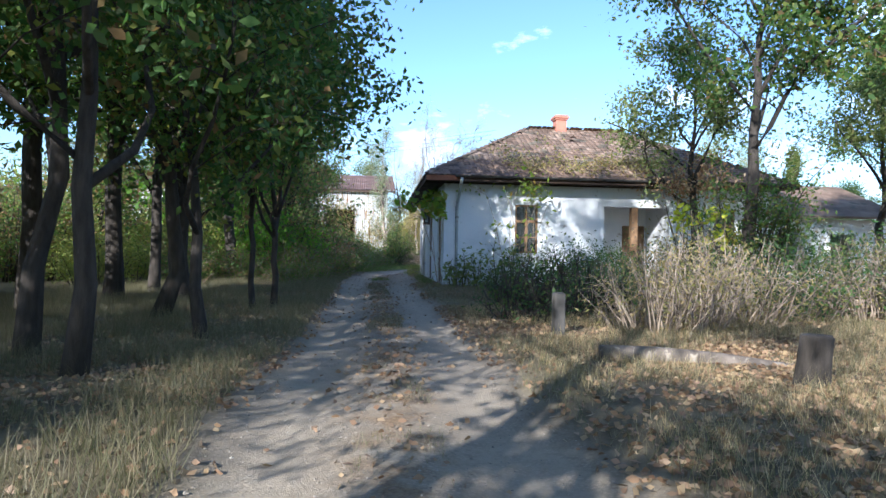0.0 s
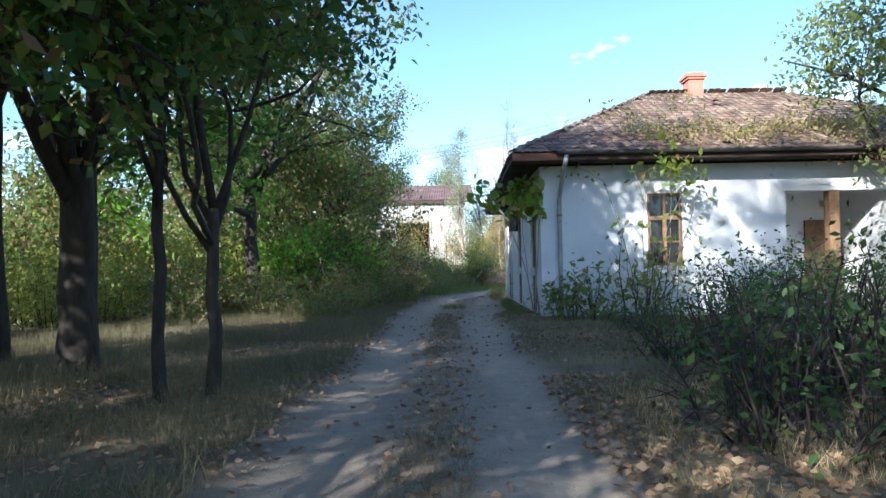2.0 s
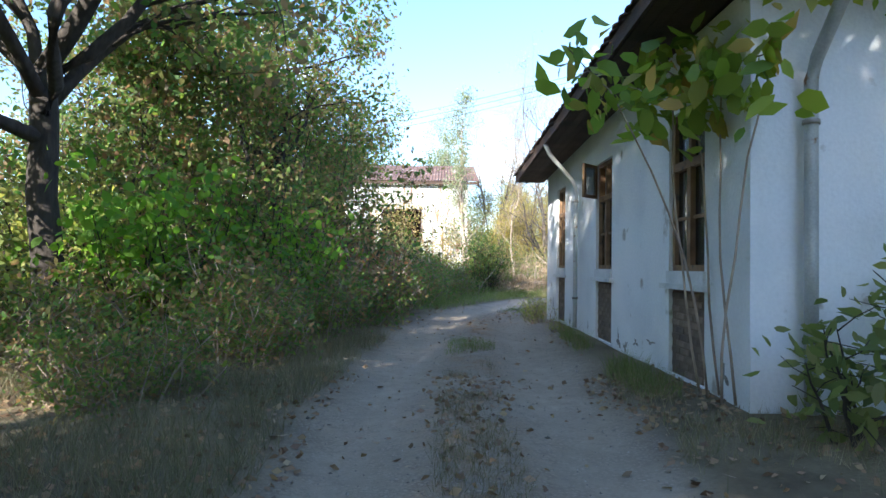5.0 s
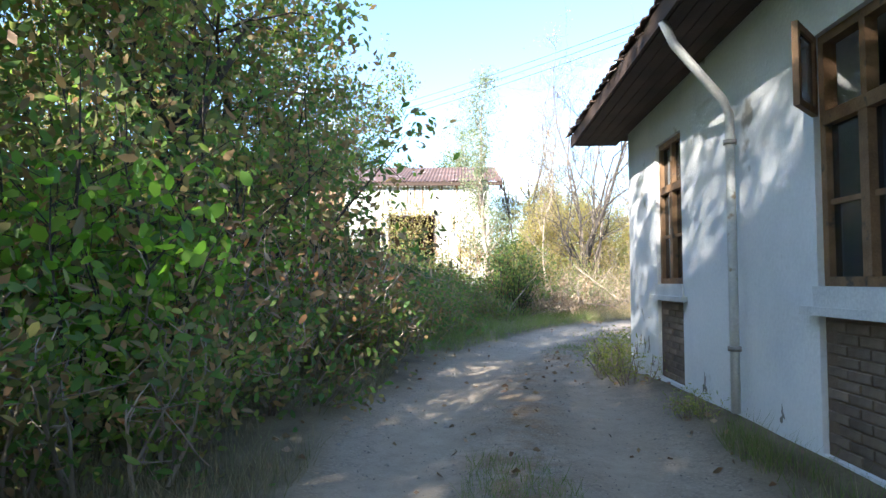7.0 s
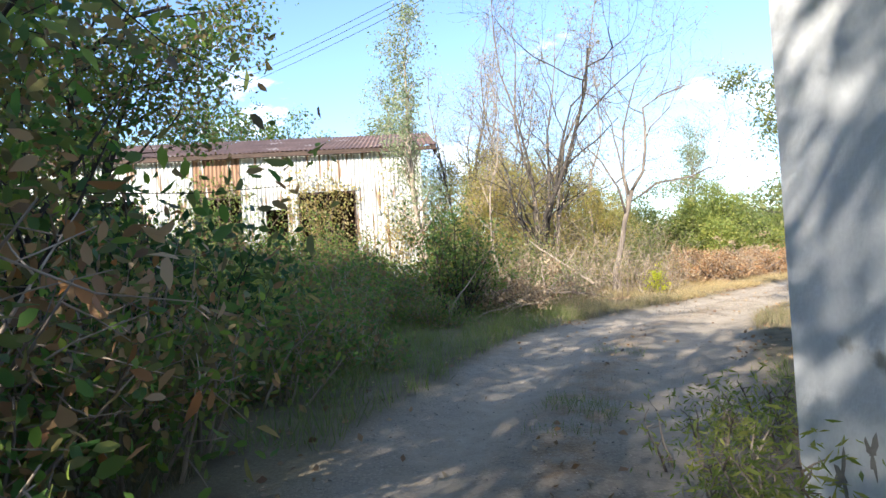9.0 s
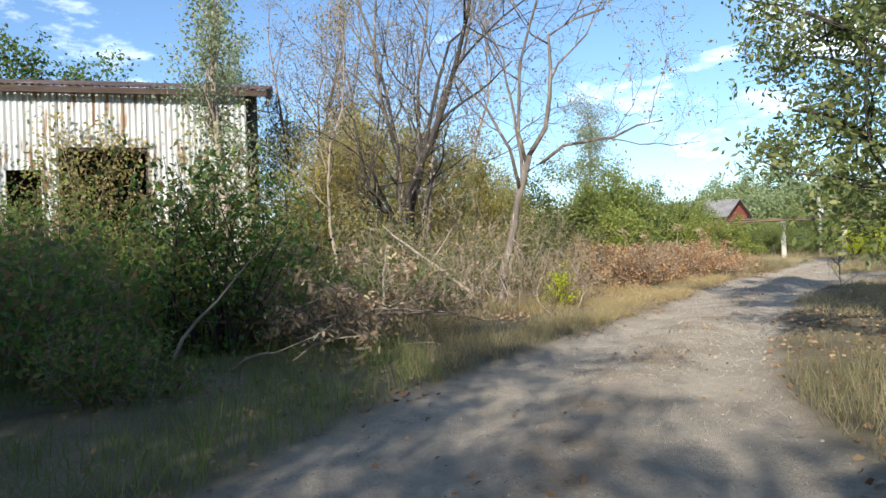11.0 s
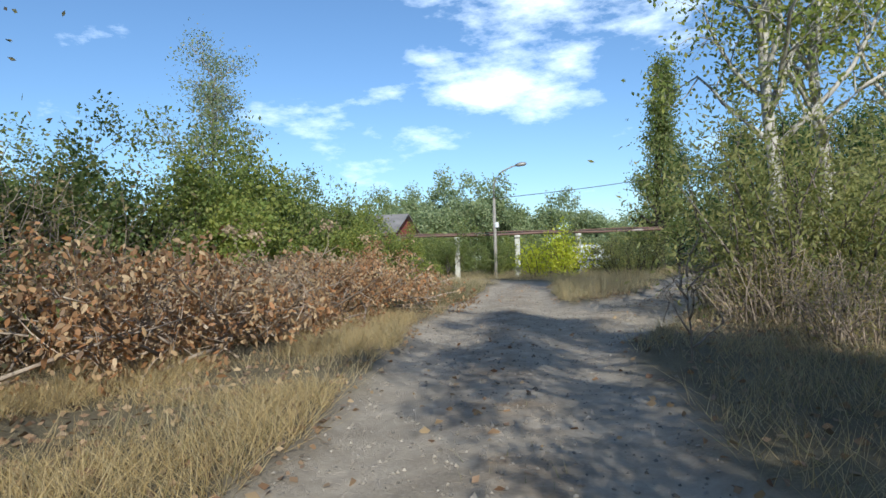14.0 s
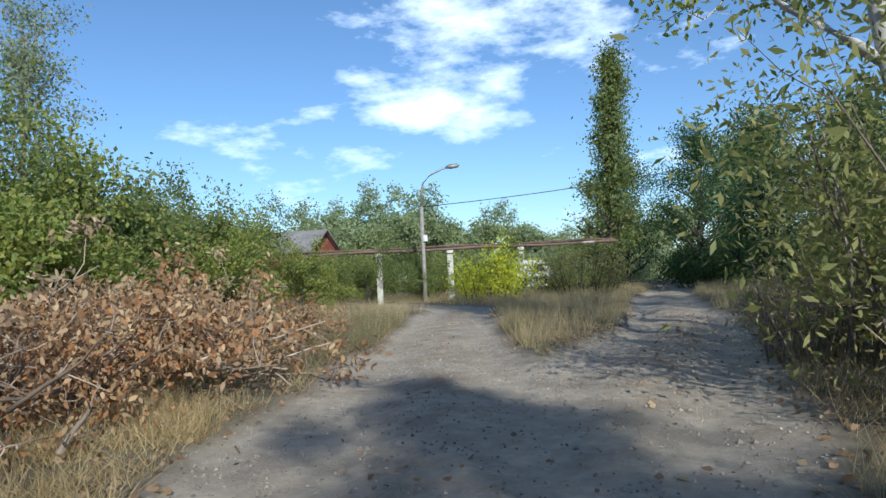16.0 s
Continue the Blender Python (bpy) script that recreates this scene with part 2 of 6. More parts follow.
# pale tones: the distance haze is mixed into the leaf colour
L_HAZED = leaf_mat("haze_paled_leaves", [(0.13, 0.165, 0.08), (0.19, 0.225, 0.11), (0.25, 0.265, 0.14)], 0.35)
G_DRY = leaf_mat("dry_grass_blades", [(0.34, 0.26, 0.13), (0.48, 0.38, 0.21), (0.22, 0.17, 0.09), (0.52, 0.43, 0.26), (0.18, 0.17, 0.07)], 0.35, 1.0)
G_MIX = leaf_mat("half_dry_grass_blades", [(0.26, 0.21, 0.12), (0.15, 0.15, 0.06), (0.34, 0.28, 0.17), (0.20, 0.16, 0.09), (0.10, 0.12, 0.045)], 0.35, 1.0)
# G_MIX darkened by about a quarter: tree shade put into the colour
G_SHADE = leaf_mat("shaded_grass_blades", [(0.19, 0.165, 0.095), (0.11, 0.115, 0.05), (0.26, 0.22, 0.135), (0.15, 0.13, 0.075), (0.08, 0.095, 0.04)], 0.35, 1.0)
G_GOLD = leaf_mat("golden_grass_blades", [(0.42, 0.31, 0.14), (0.54, 0.42, 0.21), (0.30, 0.22, 0.10), (0.60, 0.48, 0.27)], 0.35, 1.0)
G_GREEN = leaf_mat("green_grass_blades", [(0.08, 0.13, 0.03), (0.14, 0.18, 0.05), (0.20, 0.20, 0.08)], 0.4, 1.0)
# fresh green, brightened as if sunlit where the sun misses the hedge
L_FRESH = leaf_mat("sunny_fresh_leaves", [(0.09, 0.18, 0.028), (0.14, 0.24, 0.035), (0.07, 0.15, 0.025), (0.18, 0.27, 0.04)], 0.55)
L_FADED = leaf_mat("fading_leaves", [(0.14, 0.15, 0.05), (0.26, 0.20, 0.09), (0.19, 0.19, 0.06), (0.32, 0.23, 0.12), (0.10, 0.12, 0.04)], 0.4)
L_YELLOW = leaf_mat("autumn_leaves", [(0.34, 0.29, 0.08), (0.26, 0.26, 0.08), (0.40, 0.29, 0.11), (0.19, 0.20, 0.07)], 0.45, 1.25)
L_BROWNED = leaf_mat("browned_leaves", [(0.20, 0.165, 0.06), (0.30, 0.22, 0.10), (0.13, 0.11, 0.05), (0.38, 0.28, 0.15), (0.15, 0.16, 0.05), (0.27, 0.24, 0.08)], 0.45, 1.15)
L_LITTER = leaf_mat("fallen_leaves", [(0.24, 0.15, 0.085), (0.33, 0.22, 0.13), (0.17, 0.10, 0.06), (0.40, 0.29, 0.16), (0.13, 0.085, 0.055)], 0.1, 1.0)


def glass_mat():
    m = bpy.data.materials.new("dusty_window_glass")
    m.use_nodes = True
    b = m.node_tree.nodes["Principled BSDF"]
    b.inputs["Base Color"].default_value = (0.22, 0.25, 0.27, 1)
    b.inputs["Roughness"].default_value = 0.08
    b.inputs["Transmission Weight"].default_value = 0.9
    b.inputs["IOR"].default_value = 1.45
    return m


M_GLASS = glass_mat()

# ---- building blocks ----
G0 = 0.2


def mesh_from(name, verts, faces, material, smooth=False):
    me = bpy.data.meshes.new(name)
    me.from_pydata(verts, [], faces)
    me.materials.append(material)
    if smooth:
        me.polygons.foreach_set("use_smooth", [True] * len(me.polygons))
    me.update()
    return me


def quads_mesh(name, verts, material, corners=4):
    """A mesh from an array of vertices, every `corners` of them one face."""
    me = bpy.data.meshes.new(name)
    v = np.asarray(verts, dtype=np.float32).reshape(-1, 3)
    n = len(v) // corners
    me.vertices.add(len(v))
    me.vertices.foreach_set("co", v.ravel())
    me.loops.add(n * corners)
    me.loops.foreach_set("vertex_index", np.arange(n * corners, dtype=np.int32))
    me.polygons.add(n)
    me.polygons.foreach_set("loop_start", np.arange(n, dtype=np.int32) * corners)
    me.materials.append(material)
    me.update(calc_edges=True)
    return me


def thing(name, at, label, category, group="", kind=""):
    e = new(name)
    e.location = at
    e.empty_display_size = 0.2
    return tagged(e, label, category, group, kind)


def part(name, me, parent, label=""):
    """Links a mesh (in world places) or a bmesh as one part of a thing or of a part."""
    ob = new(name, me)
    ob.parent = parent
    if parent.type == "EMPTY":
        ob.matrix_parent_inverse = Matrix.Translation(-Vector(parent.location))
    if label:
        ob["label"] = label
    return ob


def bm_mesh(name, bm, material, smooth=False):
    me = bpy.data.meshes.new(name)
    bm.to_mesh(me)
    bm.free()
    me.materials.append(material)
    if smooth:
        me.polygons.foreach_set("use_smooth", [True] * len(me.polygons))
    return me


def add_box(bm, x0, x1, y0, y1, z0, z1, turn=None):
    vs = [bm.verts.new((x, y, z)) for x in (x0, x1) for y in (y0, y1) for z in (z0, z1)]
    if turn is not None:
        for v in vs:
            v.co = turn @ v.co
    for f in ((0, 1, 3, 2), (4, 6, 7, 5), (0, 4, 5, 1), (2, 3, 7, 6), (0, 2, 6, 4), (1, 5, 7, 3)):
        bm.faces.new([vs[i] for i in f])
    return vs


def box_mesh(name, x0, x1, y0, y1, z0, z1, material, bevel=0.0):
    bm = bmesh.new()
    add_box(bm, x0, x1, y0, y1, z0, z1)
    bmesh.ops.recalc_face_normals(bm, faces=bm.faces)
    if bevel:
        bmesh.ops.bevel(bm, geom=bm.edges[:], offset=bevel, segments=2, affect="EDGES", profile=0.5)
    return bm_mesh(name, bm, material)


def tubes(name, lines, material, sides=6):
    """Tapered tubes along polylines [(points, radii)], joined."""
    V, F = [], []
    for pts, rad in lines:
        pts = [Vector(p) for p in pts]
        base = len(V)
        k = len(pts)
        for i, p in enumerate(pts):
            d = (pts[min(i + 1, k - 1)] - pts[max(i - 1, 0)])
            if d.length < 1e-6:
                d = Vector((0, 0, 1))
            d.normalize()
            a = d.orthogonal().normalized() if abs(d.z) < 0.99 else Vector((1, 0, 0))
            a = (a - d * a.dot(d)).normalized()
            b = d.cross(a)
            for s in range(sides):
                t = 2 * math.pi * s / sides
                q = p + (a * math.cos(t) + b * math.sin(t)) * rad[i]
                V.append((q.x, q.y, q.z))
        for i in range(k - 1):
            for s in range(sides):
                s2 = (s + 1) % sides
                F.append((base + i * sides + s, base + i * sides + s2, base + (i + 1) * sides + s2, base + (i + 1) * sides + s))
        F.append(tuple(base + (k - 1) * sides + s for s in range(sides)))
        F.append(tuple(base + s for s in reversed(range(sides))))
    return mesh_from(name, V, F, material, True)


def leaf_quads(rng, pos, size, flat=0.0, droop=0.0, narrow=0.55, corners=4):
    """Leaf-shaped quads at the places, in turned planes. Returns vertices."""
    n = len(pos)
    size = size * rng.uniform(0.6, 1.35, n)
    d = rng.normal(size=(n, 3))
    d[:, 2] = d[:, 2] * (1 - flat) - droop
    d /= np.linalg.norm(d, axis=1)[:, None]
    r = rng.normal(size=(n, 3))
    s = np.cross(d, r)
    s /= np.linalg.norm(s, axis=1)[:, None] + 1e-9
    up = np.cross(s, d)
    L, W = size[:, None], size[:, None] * narrow
    a = pos
    if corners == 6:
        ring = [(0.0, 0.0, 0.0), (0.24, 0.40, 0.05), (0.62, 0.42, 0.07), (1.0, 0.0, -0.04), (0.58, -0.44, 0.07), (0.2, -0.38, 0.05)]
        return np.stack([pos + d * L * p + s * W * q + up * L * r_ for p, q, r_ in ring], axis=1).reshape(-1, 3)
    b = pos + d * L * 0.45 + s * W * 0.5 + up * L * 0.08
    c = pos + d * L
    e = pos + d * L * 0.5 - s * W * 0.5 + up * L * 0.08
    return np.stack([a, b, c, e], axis=1).reshape(-1, 3)


def limb(rng, start, way, length, r0, r1, bends=4, wander=0.25, rise=0.0):
    pts, p, d = [Vector(start)], Vector(start), Vector(way).normalized()
    for _ in range(bends):
        d = (d + Vector(rng.normal(size=3) * wander * 0.5) + Vector((0, 0, rise))).normalized()
        p = p + d * (length / bends)
        pts.append(p.copy())
    return pts, list(np.linspace(r0, r1, bends + 1))


def grow(seed, height, radius, trunk=0.16, fork=0.35, limbs=9, subs=4, lean=(0, 0), stems=1, open_angle=0.9, twist=0.22, twigs=3):
    """A tree's skeleton: tubes for wood, and the places where leaves hang."""
    rng = np.random.default_rng(seed)
    thick, thin, tips = [], [], []
    for st in range(stems):
        a0 = rng.uniform(0, 6.28)
        lx, ly = lean[0] + (0.16 * math.cos(a0) if stems > 1 else 0), lean[1] + (0.16 * math.sin(a0) if stems > 1 else 0)
        h = height * rng.uniform(0.85, 1.0)
        n = 8
        pts = [Vector((0.12 * st * math.cos(a0), 0.12 * st * math.sin(a0), -0.15))]
        off = np.zeros(2)
        for i in range(1, n + 1):
            off = off + rng.normal(size=2) * twist * h / n * 0.5
            t = i / n
            pts.append(pts[0] + Vector((lx * h * t + off[0], ly * h * t + off[1], h * 0.9 * t + 0.15)))
        rad = [trunk * (1.25 if i == 0 else 1.0) * (1 - 0.88 * (i / n)) for i in range(n + 1)]
        thick.append((pts, rad))
        m = max(3, limbs // stems)
        for j in range(m):
            t = fork + (1 - fork) * (j + rng.uniform(0, 0.8)) / m
            k = min(n - 1, int(t * n))
            base = pts[k].lerp(pts[k + 1], t * n - k)
            ang = j * 2.4 + rng.uniform(-0.5, 0.5) + a0
            out = open_angle * (1.05 - 0.6 * t)
            way = Vector((math.cos(ang) * out, math.sin(ang) * out, 0.45 + 0.5 * t))
            ln = radius * (1.15 - 0.65 * t) * rng.uniform(0.8, 1.2)
            r0 = max(0.02, rad[k] * 0.55)
            lp, lr = limb(rng, base, way, ln, r0, r0 * 0.3, 5, 0.35, 0.05)
            thick.append((lp, lr))
            for s in range(subs):
                q = rng.uniform(0.3, 1.0)
                i2 = min(4, int(q * 5))
                sb = lp[i2].lerp(lp[i2 + 1], q * 5 - i2)
                sw = (lp[i2 + 1] - lp[i2]).normalized() + Vector(rng.normal(size=3) * 0.7)
                sp, sr = limb(rng, sb, sw, ln * rng.uniform(0.3, 0.6), max(0.012, r0 * 0.3), 0.006, 3, 0.4, 0.05)
                thin.append((sp, sr))
                for _ in range(twigs):
                    q2 = rng.uniform(0.35, 1.0)
                    i3 = min(2, int(q2 * 3))
                    tb = sp[i3].lerp(sp[i3 + 1], q2 * 3 - i3)
                    tw, tr_ = limb(rng, tb, Vector(rng.normal(size=3)) + Vector((0, 0, 0.3)), ln * rng.uniform(0.12, 0.3), 0.006, 0.003, 2, 0.4)
                    thin.append((tw, tr_))
                    tips.append(tw[1])
                    tips.append(tw[2])
                tips.append(sp[-1])
    return rng, thick, thin, np.array([tuple(t) for t in tips])


def tree(name, seed, height, radius, leaves, size, leaf, bark, label, trunk=0.16, spread=0.28, narrow=0.55, droop=0.15, clear=0.0, category="tree", group="", split=False, **kw):
    """A tree at the world's middle, to be set or copied to its place: trunk and limbs, twigs, crown."""
    rng, thick, thin, tips = grow(seed, height, radius, trunk, **kw)
    t = thing(name, (0, 0, 0), label, category, group)
    if split:
        stem = part("trunk", tubes("trunk", thick[:1], bark, 10), t)
        for one in thick[1:]:
            part("limb", tubes("limb", [one], bark, 7), stem)
    else:
        part("trunk", tubes("trunk", thick, bark, 7), t)
    tagged(part("twig_work", tubes("twig_work", thin, bark, 3), t), kind="stuff")
    if leaves:
        keep = tips[tips[:, 2] > clear]
        # whole sprays are thinner or fuller than others
        w = rng.uniform(0.1, 1.0, len(keep)) ** 1.5
        idx = rng.choice(len(keep), leaves, p=w / w.sum())
        pos = keep[idx] + rng.normal(size=(leaves, 3)) * spread * np.array((1, 1, 0.8))
        pos[:, 2] = np.maximum(pos[:, 2], 0.05)
        part("crown", quads_mesh("crown", leaf_quads(rng, pos, size, droop=droop, narrow=narrow), leaf), t)
    return t


def fork_out(rng, start, way, length, r, level, thick, thin, tips, rise):
    """One branch with its side branches, down to the twigs."""
    bends = 6 if level > 1 else 4
    pts, rad = limb(rng, start, way, length, r, r * 0.4, bends, 0.42, rise)
    (thick if r > 0.02 else thin).append((pts, rad))
    if level <= 1:
        tips += pts[1:] if level == 0 else pts[2:]
    if level == 0:
        return
    for k in range(4 if level > 1 else 3):
        q = min(0.98, 0.3 + 0.7 * (k + rng.uniform(0, 0.9)) / (4 if level > 1 else 3))
        i = min(bends - 1, int(q * bends))
        base = pts[i].lerp(pts[i + 1], q * bends - i)
        ahead = (pts[i + 1] - pts[i]).normalized()
        side = ahead.cross(Vector(rng.normal(size=3))).normalized()
        ang = rng.uniform(0.5, 1.15)
        fork_out(rng, base, ahead * math.cos(ang) + side * math.sin(ang) + Vector((0, 0, 0.12)), length * rng.uniform(0.42, 0.68), max(0.004, rad[i] * 0.55), level - 1, thick, thin, tips, rise * 0.6)


def forked_tree(name, seed, fork, r, ways, leaves, size, leaf, bark, label, lean=(0.0, 0.0), spread=0.2, narrow=0.6, droop=0.3, levels=3, corners=4, rise=0.04, group="", category="tree", clear=None):
    """A tree whose trunk parts at the height fork into main limbs: ways are (turn, climb, length), in degrees and metres."""
    rng = np.random.default_rng(seed)
    t = thing(name, (0, 0, 0), label, category, group)
    n = 7
    pts = [Vector((lean[0] * (i / n) ** 1.3 + rng.normal() * 0.025 * (0 < i < n), lean[1] * (i / n) ** 1.3 + rng.normal() * 0.025 * (0 < i < n), -0.15 + (fork + 0.15) * i / n)) for i in range(n + 1)]
    rad = [r * (1.4 if i == 0 else 1.1 if i == 1 else 1.0 - 0.2 * i / n) for i in range(n + 1)]
    stem = part("trunk", tubes("trunk", [(pts, rad)], bark, 12), t)
    thin, tips = [], []
    for k, (turn, climb, length) in enumerate(ways):
        thick = []
        a, e = radians(turn), radians(climb)
        start = pts[-1].lerp(pts[-3], 0.95 * k / len(ways))
        fork_out(rng, start, (math.cos(a) * math.cos(e), math.sin(a) * math.cos(e), math.sin(e)), length, r * (0.66 if k == 0 else 0.5), levels, thick, thin, tips, rise)
        part("limb", tubes("limb", thick, bark, 7), stem)
    tagged(part("twig_work", tubes("twig_work", thin, bark, 3), t), kind="stuff")
    if leaves:
        keep = np.array([tuple(p) for p in tips])
        w = rng.uniform(0.05, 1.0, len(keep)) ** 1.5
        pos = keep[rng.choice(len(keep), leaves, p=w / w.sum())] + rng.normal(size=(leaves, 3)) * spread * np.array((1, 1, 0.8))
        if clear:
            pos = pos[(pos[:, 0] < clear[0]) | (pos[:, 2] > clear[1])]
        part("crown", quads_mesh("crown", leaf_quads(rng, pos, size, droop=droop, narrow=narrow, corners=corners), leaf, corners), t)
    return t


def shrub(name, seed, w, d, h, leaves, size, leaf, label, bark=None, stems=26, category="bush", group="", narrow=0.5, low=0.0, droop=0.1, spread=0.2, corners=4, thick=1.0):
    """A bush of many bent stems that part upwards, leafy from near the ground, with gaps and an uneven top."""
    rng = np.random.default_rng(seed)
    t = thing(name, (0, 0, 0), label, category, group)
    lines, tips = [], []
    for i in range(stems):
        a, q = rng.uniform(0, 6.28), math.sqrt(rng.uniform(0, 1))
        b = Vector((math.cos(a) * q * w * 0.35, math.sin(a) * q * d * 0.35, -0.05))
        hh = h * rng.uniform(0.55, 1.05) * (1.0 - 0.35 * q * q)
        end = Vector((math.cos(a) * q * w * 0.55, math.sin(a) * q * d * 0.55, hh))
        lp, lr = limb(rng, b, end - b, (end - b).length, (0.012 + 0.006 * h) * thick, 0.004 * thick, 5, 0.28 if thick == 1.0 else 0.5)
        lines.append((lp, lr))
        for s in range(6):
            qq = rng.uniform(0.15, 1.0)
            i2 = min(4, int(qq * 5))
            sb = lp[i2].lerp(lp[i2 + 1], qq * 5 - i2)
            sp, sr = limb(rng, sb, Vector(rng.normal(size=3)) * 0.8 + Vector((0, 0, 0.4)), h * rng.uniform(0.12, 0.28), 0.006, 0.003, 2, 0.4)
            lines.append((sp, sr))
            tips += [sp[1], sp[2], lp[i2 + 1]]
    tips = np.array([tuple(p) for p in tips])
    tagged(part("stem_work", tubes("stem_work", lines, bark or M_BARK, 4), t), kind="stuff")
    keep = tips[tips[:, 2] > low]
    wgt = rng.uniform(0.05, 1.0, len(keep)) ** 1.4
    idx = rng.choice(len(keep), leaves, p=wgt / wgt.sum())
    pos = keep[idx] + rng.normal(size=(leaves, 3)) * spread * np.array((1, 1, 0.8))
    pos[:, 2] = np.abs(pos[:, 2]) + 0.03
    part("foliage", quads_mesh("foliage", leaf_quads(rng, pos, size, droop=droop, narrow=narrow, corners=corners), leaf, corners), t)
    return t


def brush_heap(name, seed, w, d, h, boughs, bunches, size, leaf, label, group=""):
    """Cut boughs lying across each other, with bunches of dead leaves hanging on them."""
    rng = np.random.default_rng(seed)
    t = thing(name, (0, 0, 0), label, "brush pile", group)
    lines, spots = [], []
    for k in range(boughs):
        a = rng.uniform(0, 6.28)
        b = Vector((rng.uniform(-0.5, 0.5) * w, rng.uniform(-0.5, 0.5) * d, rng.uniform(0.02, 0.5) * h))
        rise = rng.uniform(-0.05, 0.5)
        lp, lr = limb(rng, b, (math.cos(a), math.sin(a) * 0.7, rise), rng.uniform(0.9, 1.9), rng.uniform(0.012, 0.028), 0.006, 6, 0.22)
        lp = [Vector((p.x, p.y, max(0.03, p.z))) for p in lp]
        lines.append((lp, lr))
        for s_ in range(6):
            i = rng.integers(1, 7)
            sp, sr = limb(rng, lp[i], Vector(rng.normal(size=3)) + Vector((0, 0, 0.35)), rng.uniform(0.25, 0.7), 0.007, 0.003, 3, 0.4)
            lines.append((sp, sr))
            spots += [sp[2], sp[3]]
    part("bough_work", tubes("bough_work", lines, M_TWIG, 5), t)
    spots = np.array([tuple(p) for p in spots])
    spots = spots[rng.choice(len(spots), min(bunches, len(spots)), replace=False)]
    each = rng.integers(8, 54, len(spots))
    pos = np.repeat(spots, each, axis=0) + rng.normal(size=(each.sum(), 3)) * np.array((0.1, 0.1, 0.09))
    pos[:, 2] = np.maximum(pos[:, 2], 0.03)
    part("dead_leaves", quads_mesh("dead_leaves", leaf_quads(rng, pos, size, droop=0.9, narrow=0.48, corners=6), leaf, 6), t)
    return t


def place(ob, x, y, rz=0.0, s=1.0, z=G0):
    ob.matrix_basis = pose(x, y, z, 0, 0, rz) @ Matrix.Scale(s, 4)
    return ob


def again(ob, x, y, rz=0.0, s=1.0, z=G0):
    c = copy_thing(ob, Matrix.Identity(4))
    return place(c, x, y, rz, s, z)


# ---- ground ----
ROAD = [(-2.4, -60), (-2.45, -20), (-2.3, -8), (-2.35, 0), (-2.05, 6), (-1.6, 9.5), (-0.75, 12.3), (0.25, 14.7), (1.25, 16.8), (2.35, 18.6), (3.6, 20.3), (5.2, 22.0), (8.0, 24.8), (11.7, 28.45), (15.9, 32.1), (20.7, 36.5), (25.5, 40.5), (29.6, 43.8), (34, 55), (40, 75)]
WIDE = [1.5, 1.3, 1.25, 1.35, 1.5, 1.6, 1.65, 1.7, 1.75, 1.65, 1.45, 1.3, 1.2, 1.25, 1.6, 1.15, 1.2, 1.2, 1.2, 1.2]
FORK = [(14.5, 30.3), (19.2, 31.8), (24.5, 33.5), (30.0, 36.2), (36.5, 39.3), (60, 48)]
FORK_WIDE = [1.5, 1.45, 1.2, 1.05, 1.1, 1.3]


def way_field(X, Y, line, widths):
    """How far a place lies from the middle of the way (signed across), and the way's half width there."""
    best, across, half = np.full(X.shape, 1e9), np.zeros(X.shape), np.full(X.shape, 1.5)
    for i in range(len(line) - 1):
        (ax, ay), (bx, by) = line[i], line[i + 1]
        dx, dy = bx - ax, by - ay
        L2 = dx * dx + dy * dy
        t = np.clip(((X - ax) * dx + (Y - ay) * dy) / L2, 0, 1)
        ex, ey = X - (ax + t * dx), Y - (ay + t * dy)
        dist = np.hypot(ex, ey)
        side = np.sign(dx * ey - dy * ex)
        m = dist < best
        best = np.where(m, dist, best)
        across = np.where(m, dist * side, across)
        half = np.where(m, widths[i] + (widths[i + 1] - widths[i]) * t, half)
    return across, half


def rolling(X, Y, f, seed):
    r = np.random.default_rng(seed)
    z = np.zeros_like(X)
    for i in range(10):
        a = r.uniform(0, 6.28)
        k = f * r.uniform(0.6, 1.8)
        z += np.sin((X * math.cos(a) + Y * math.sin(a)) * k + r.uniform(0, 6.28))
    return z / 10


def ground_parts(X, Y):
    a1, h1 = way_field(X, Y, ROAD, WIDE)
    a2, h2 = way_field(X, Y, FORK, FORK_WIDE)
    edge = rolling(X, Y, 2.2, 3) * 0.28 + rolling(X, Y, 6.0, 4) * 0.14
    r1 = np.clip((h1 - np.abs(a1) + edge) / 0.35 + 0.5, 0, 1)
    r2 = np.clip((h2 - np.abs(a2) + edge) / 0.35 + 0.5, 0, 1)
    road = np.maximum(r1, r2)
    use = r2 > r1
    across = np.where(use, a2, a1)
    track = np.exp(-((np.abs(across) - 0.78) / 0.34) ** 2) * road
    crown = np.exp(-(across / 0.34) ** 2) * road
    z = G0 + rolling(X, Y, 0.7, 5) * 0.05 * (1 - road) + rolling(X, Y, 3.5, 6) * 0.02 - 0.045 * track + 0.02 * crown + 0.06 * (1 - road)
    return z, road, crown, track


def ground_z(x, y):
    z, *_ = ground_parts(np.array([float(x)]), np.array([float(y)]))
    return float(z[0])


def spaced(lo, hi, step, far):
    mid = np.arange(lo, hi + step, step)
    g, s, out = [], step, hi
    while out < far:
        s *= 1.5
        out += s
        g.append(out)
    g = np.array(g)
    return np.concatenate([(lo - (g - hi))[::-1], mid, g])


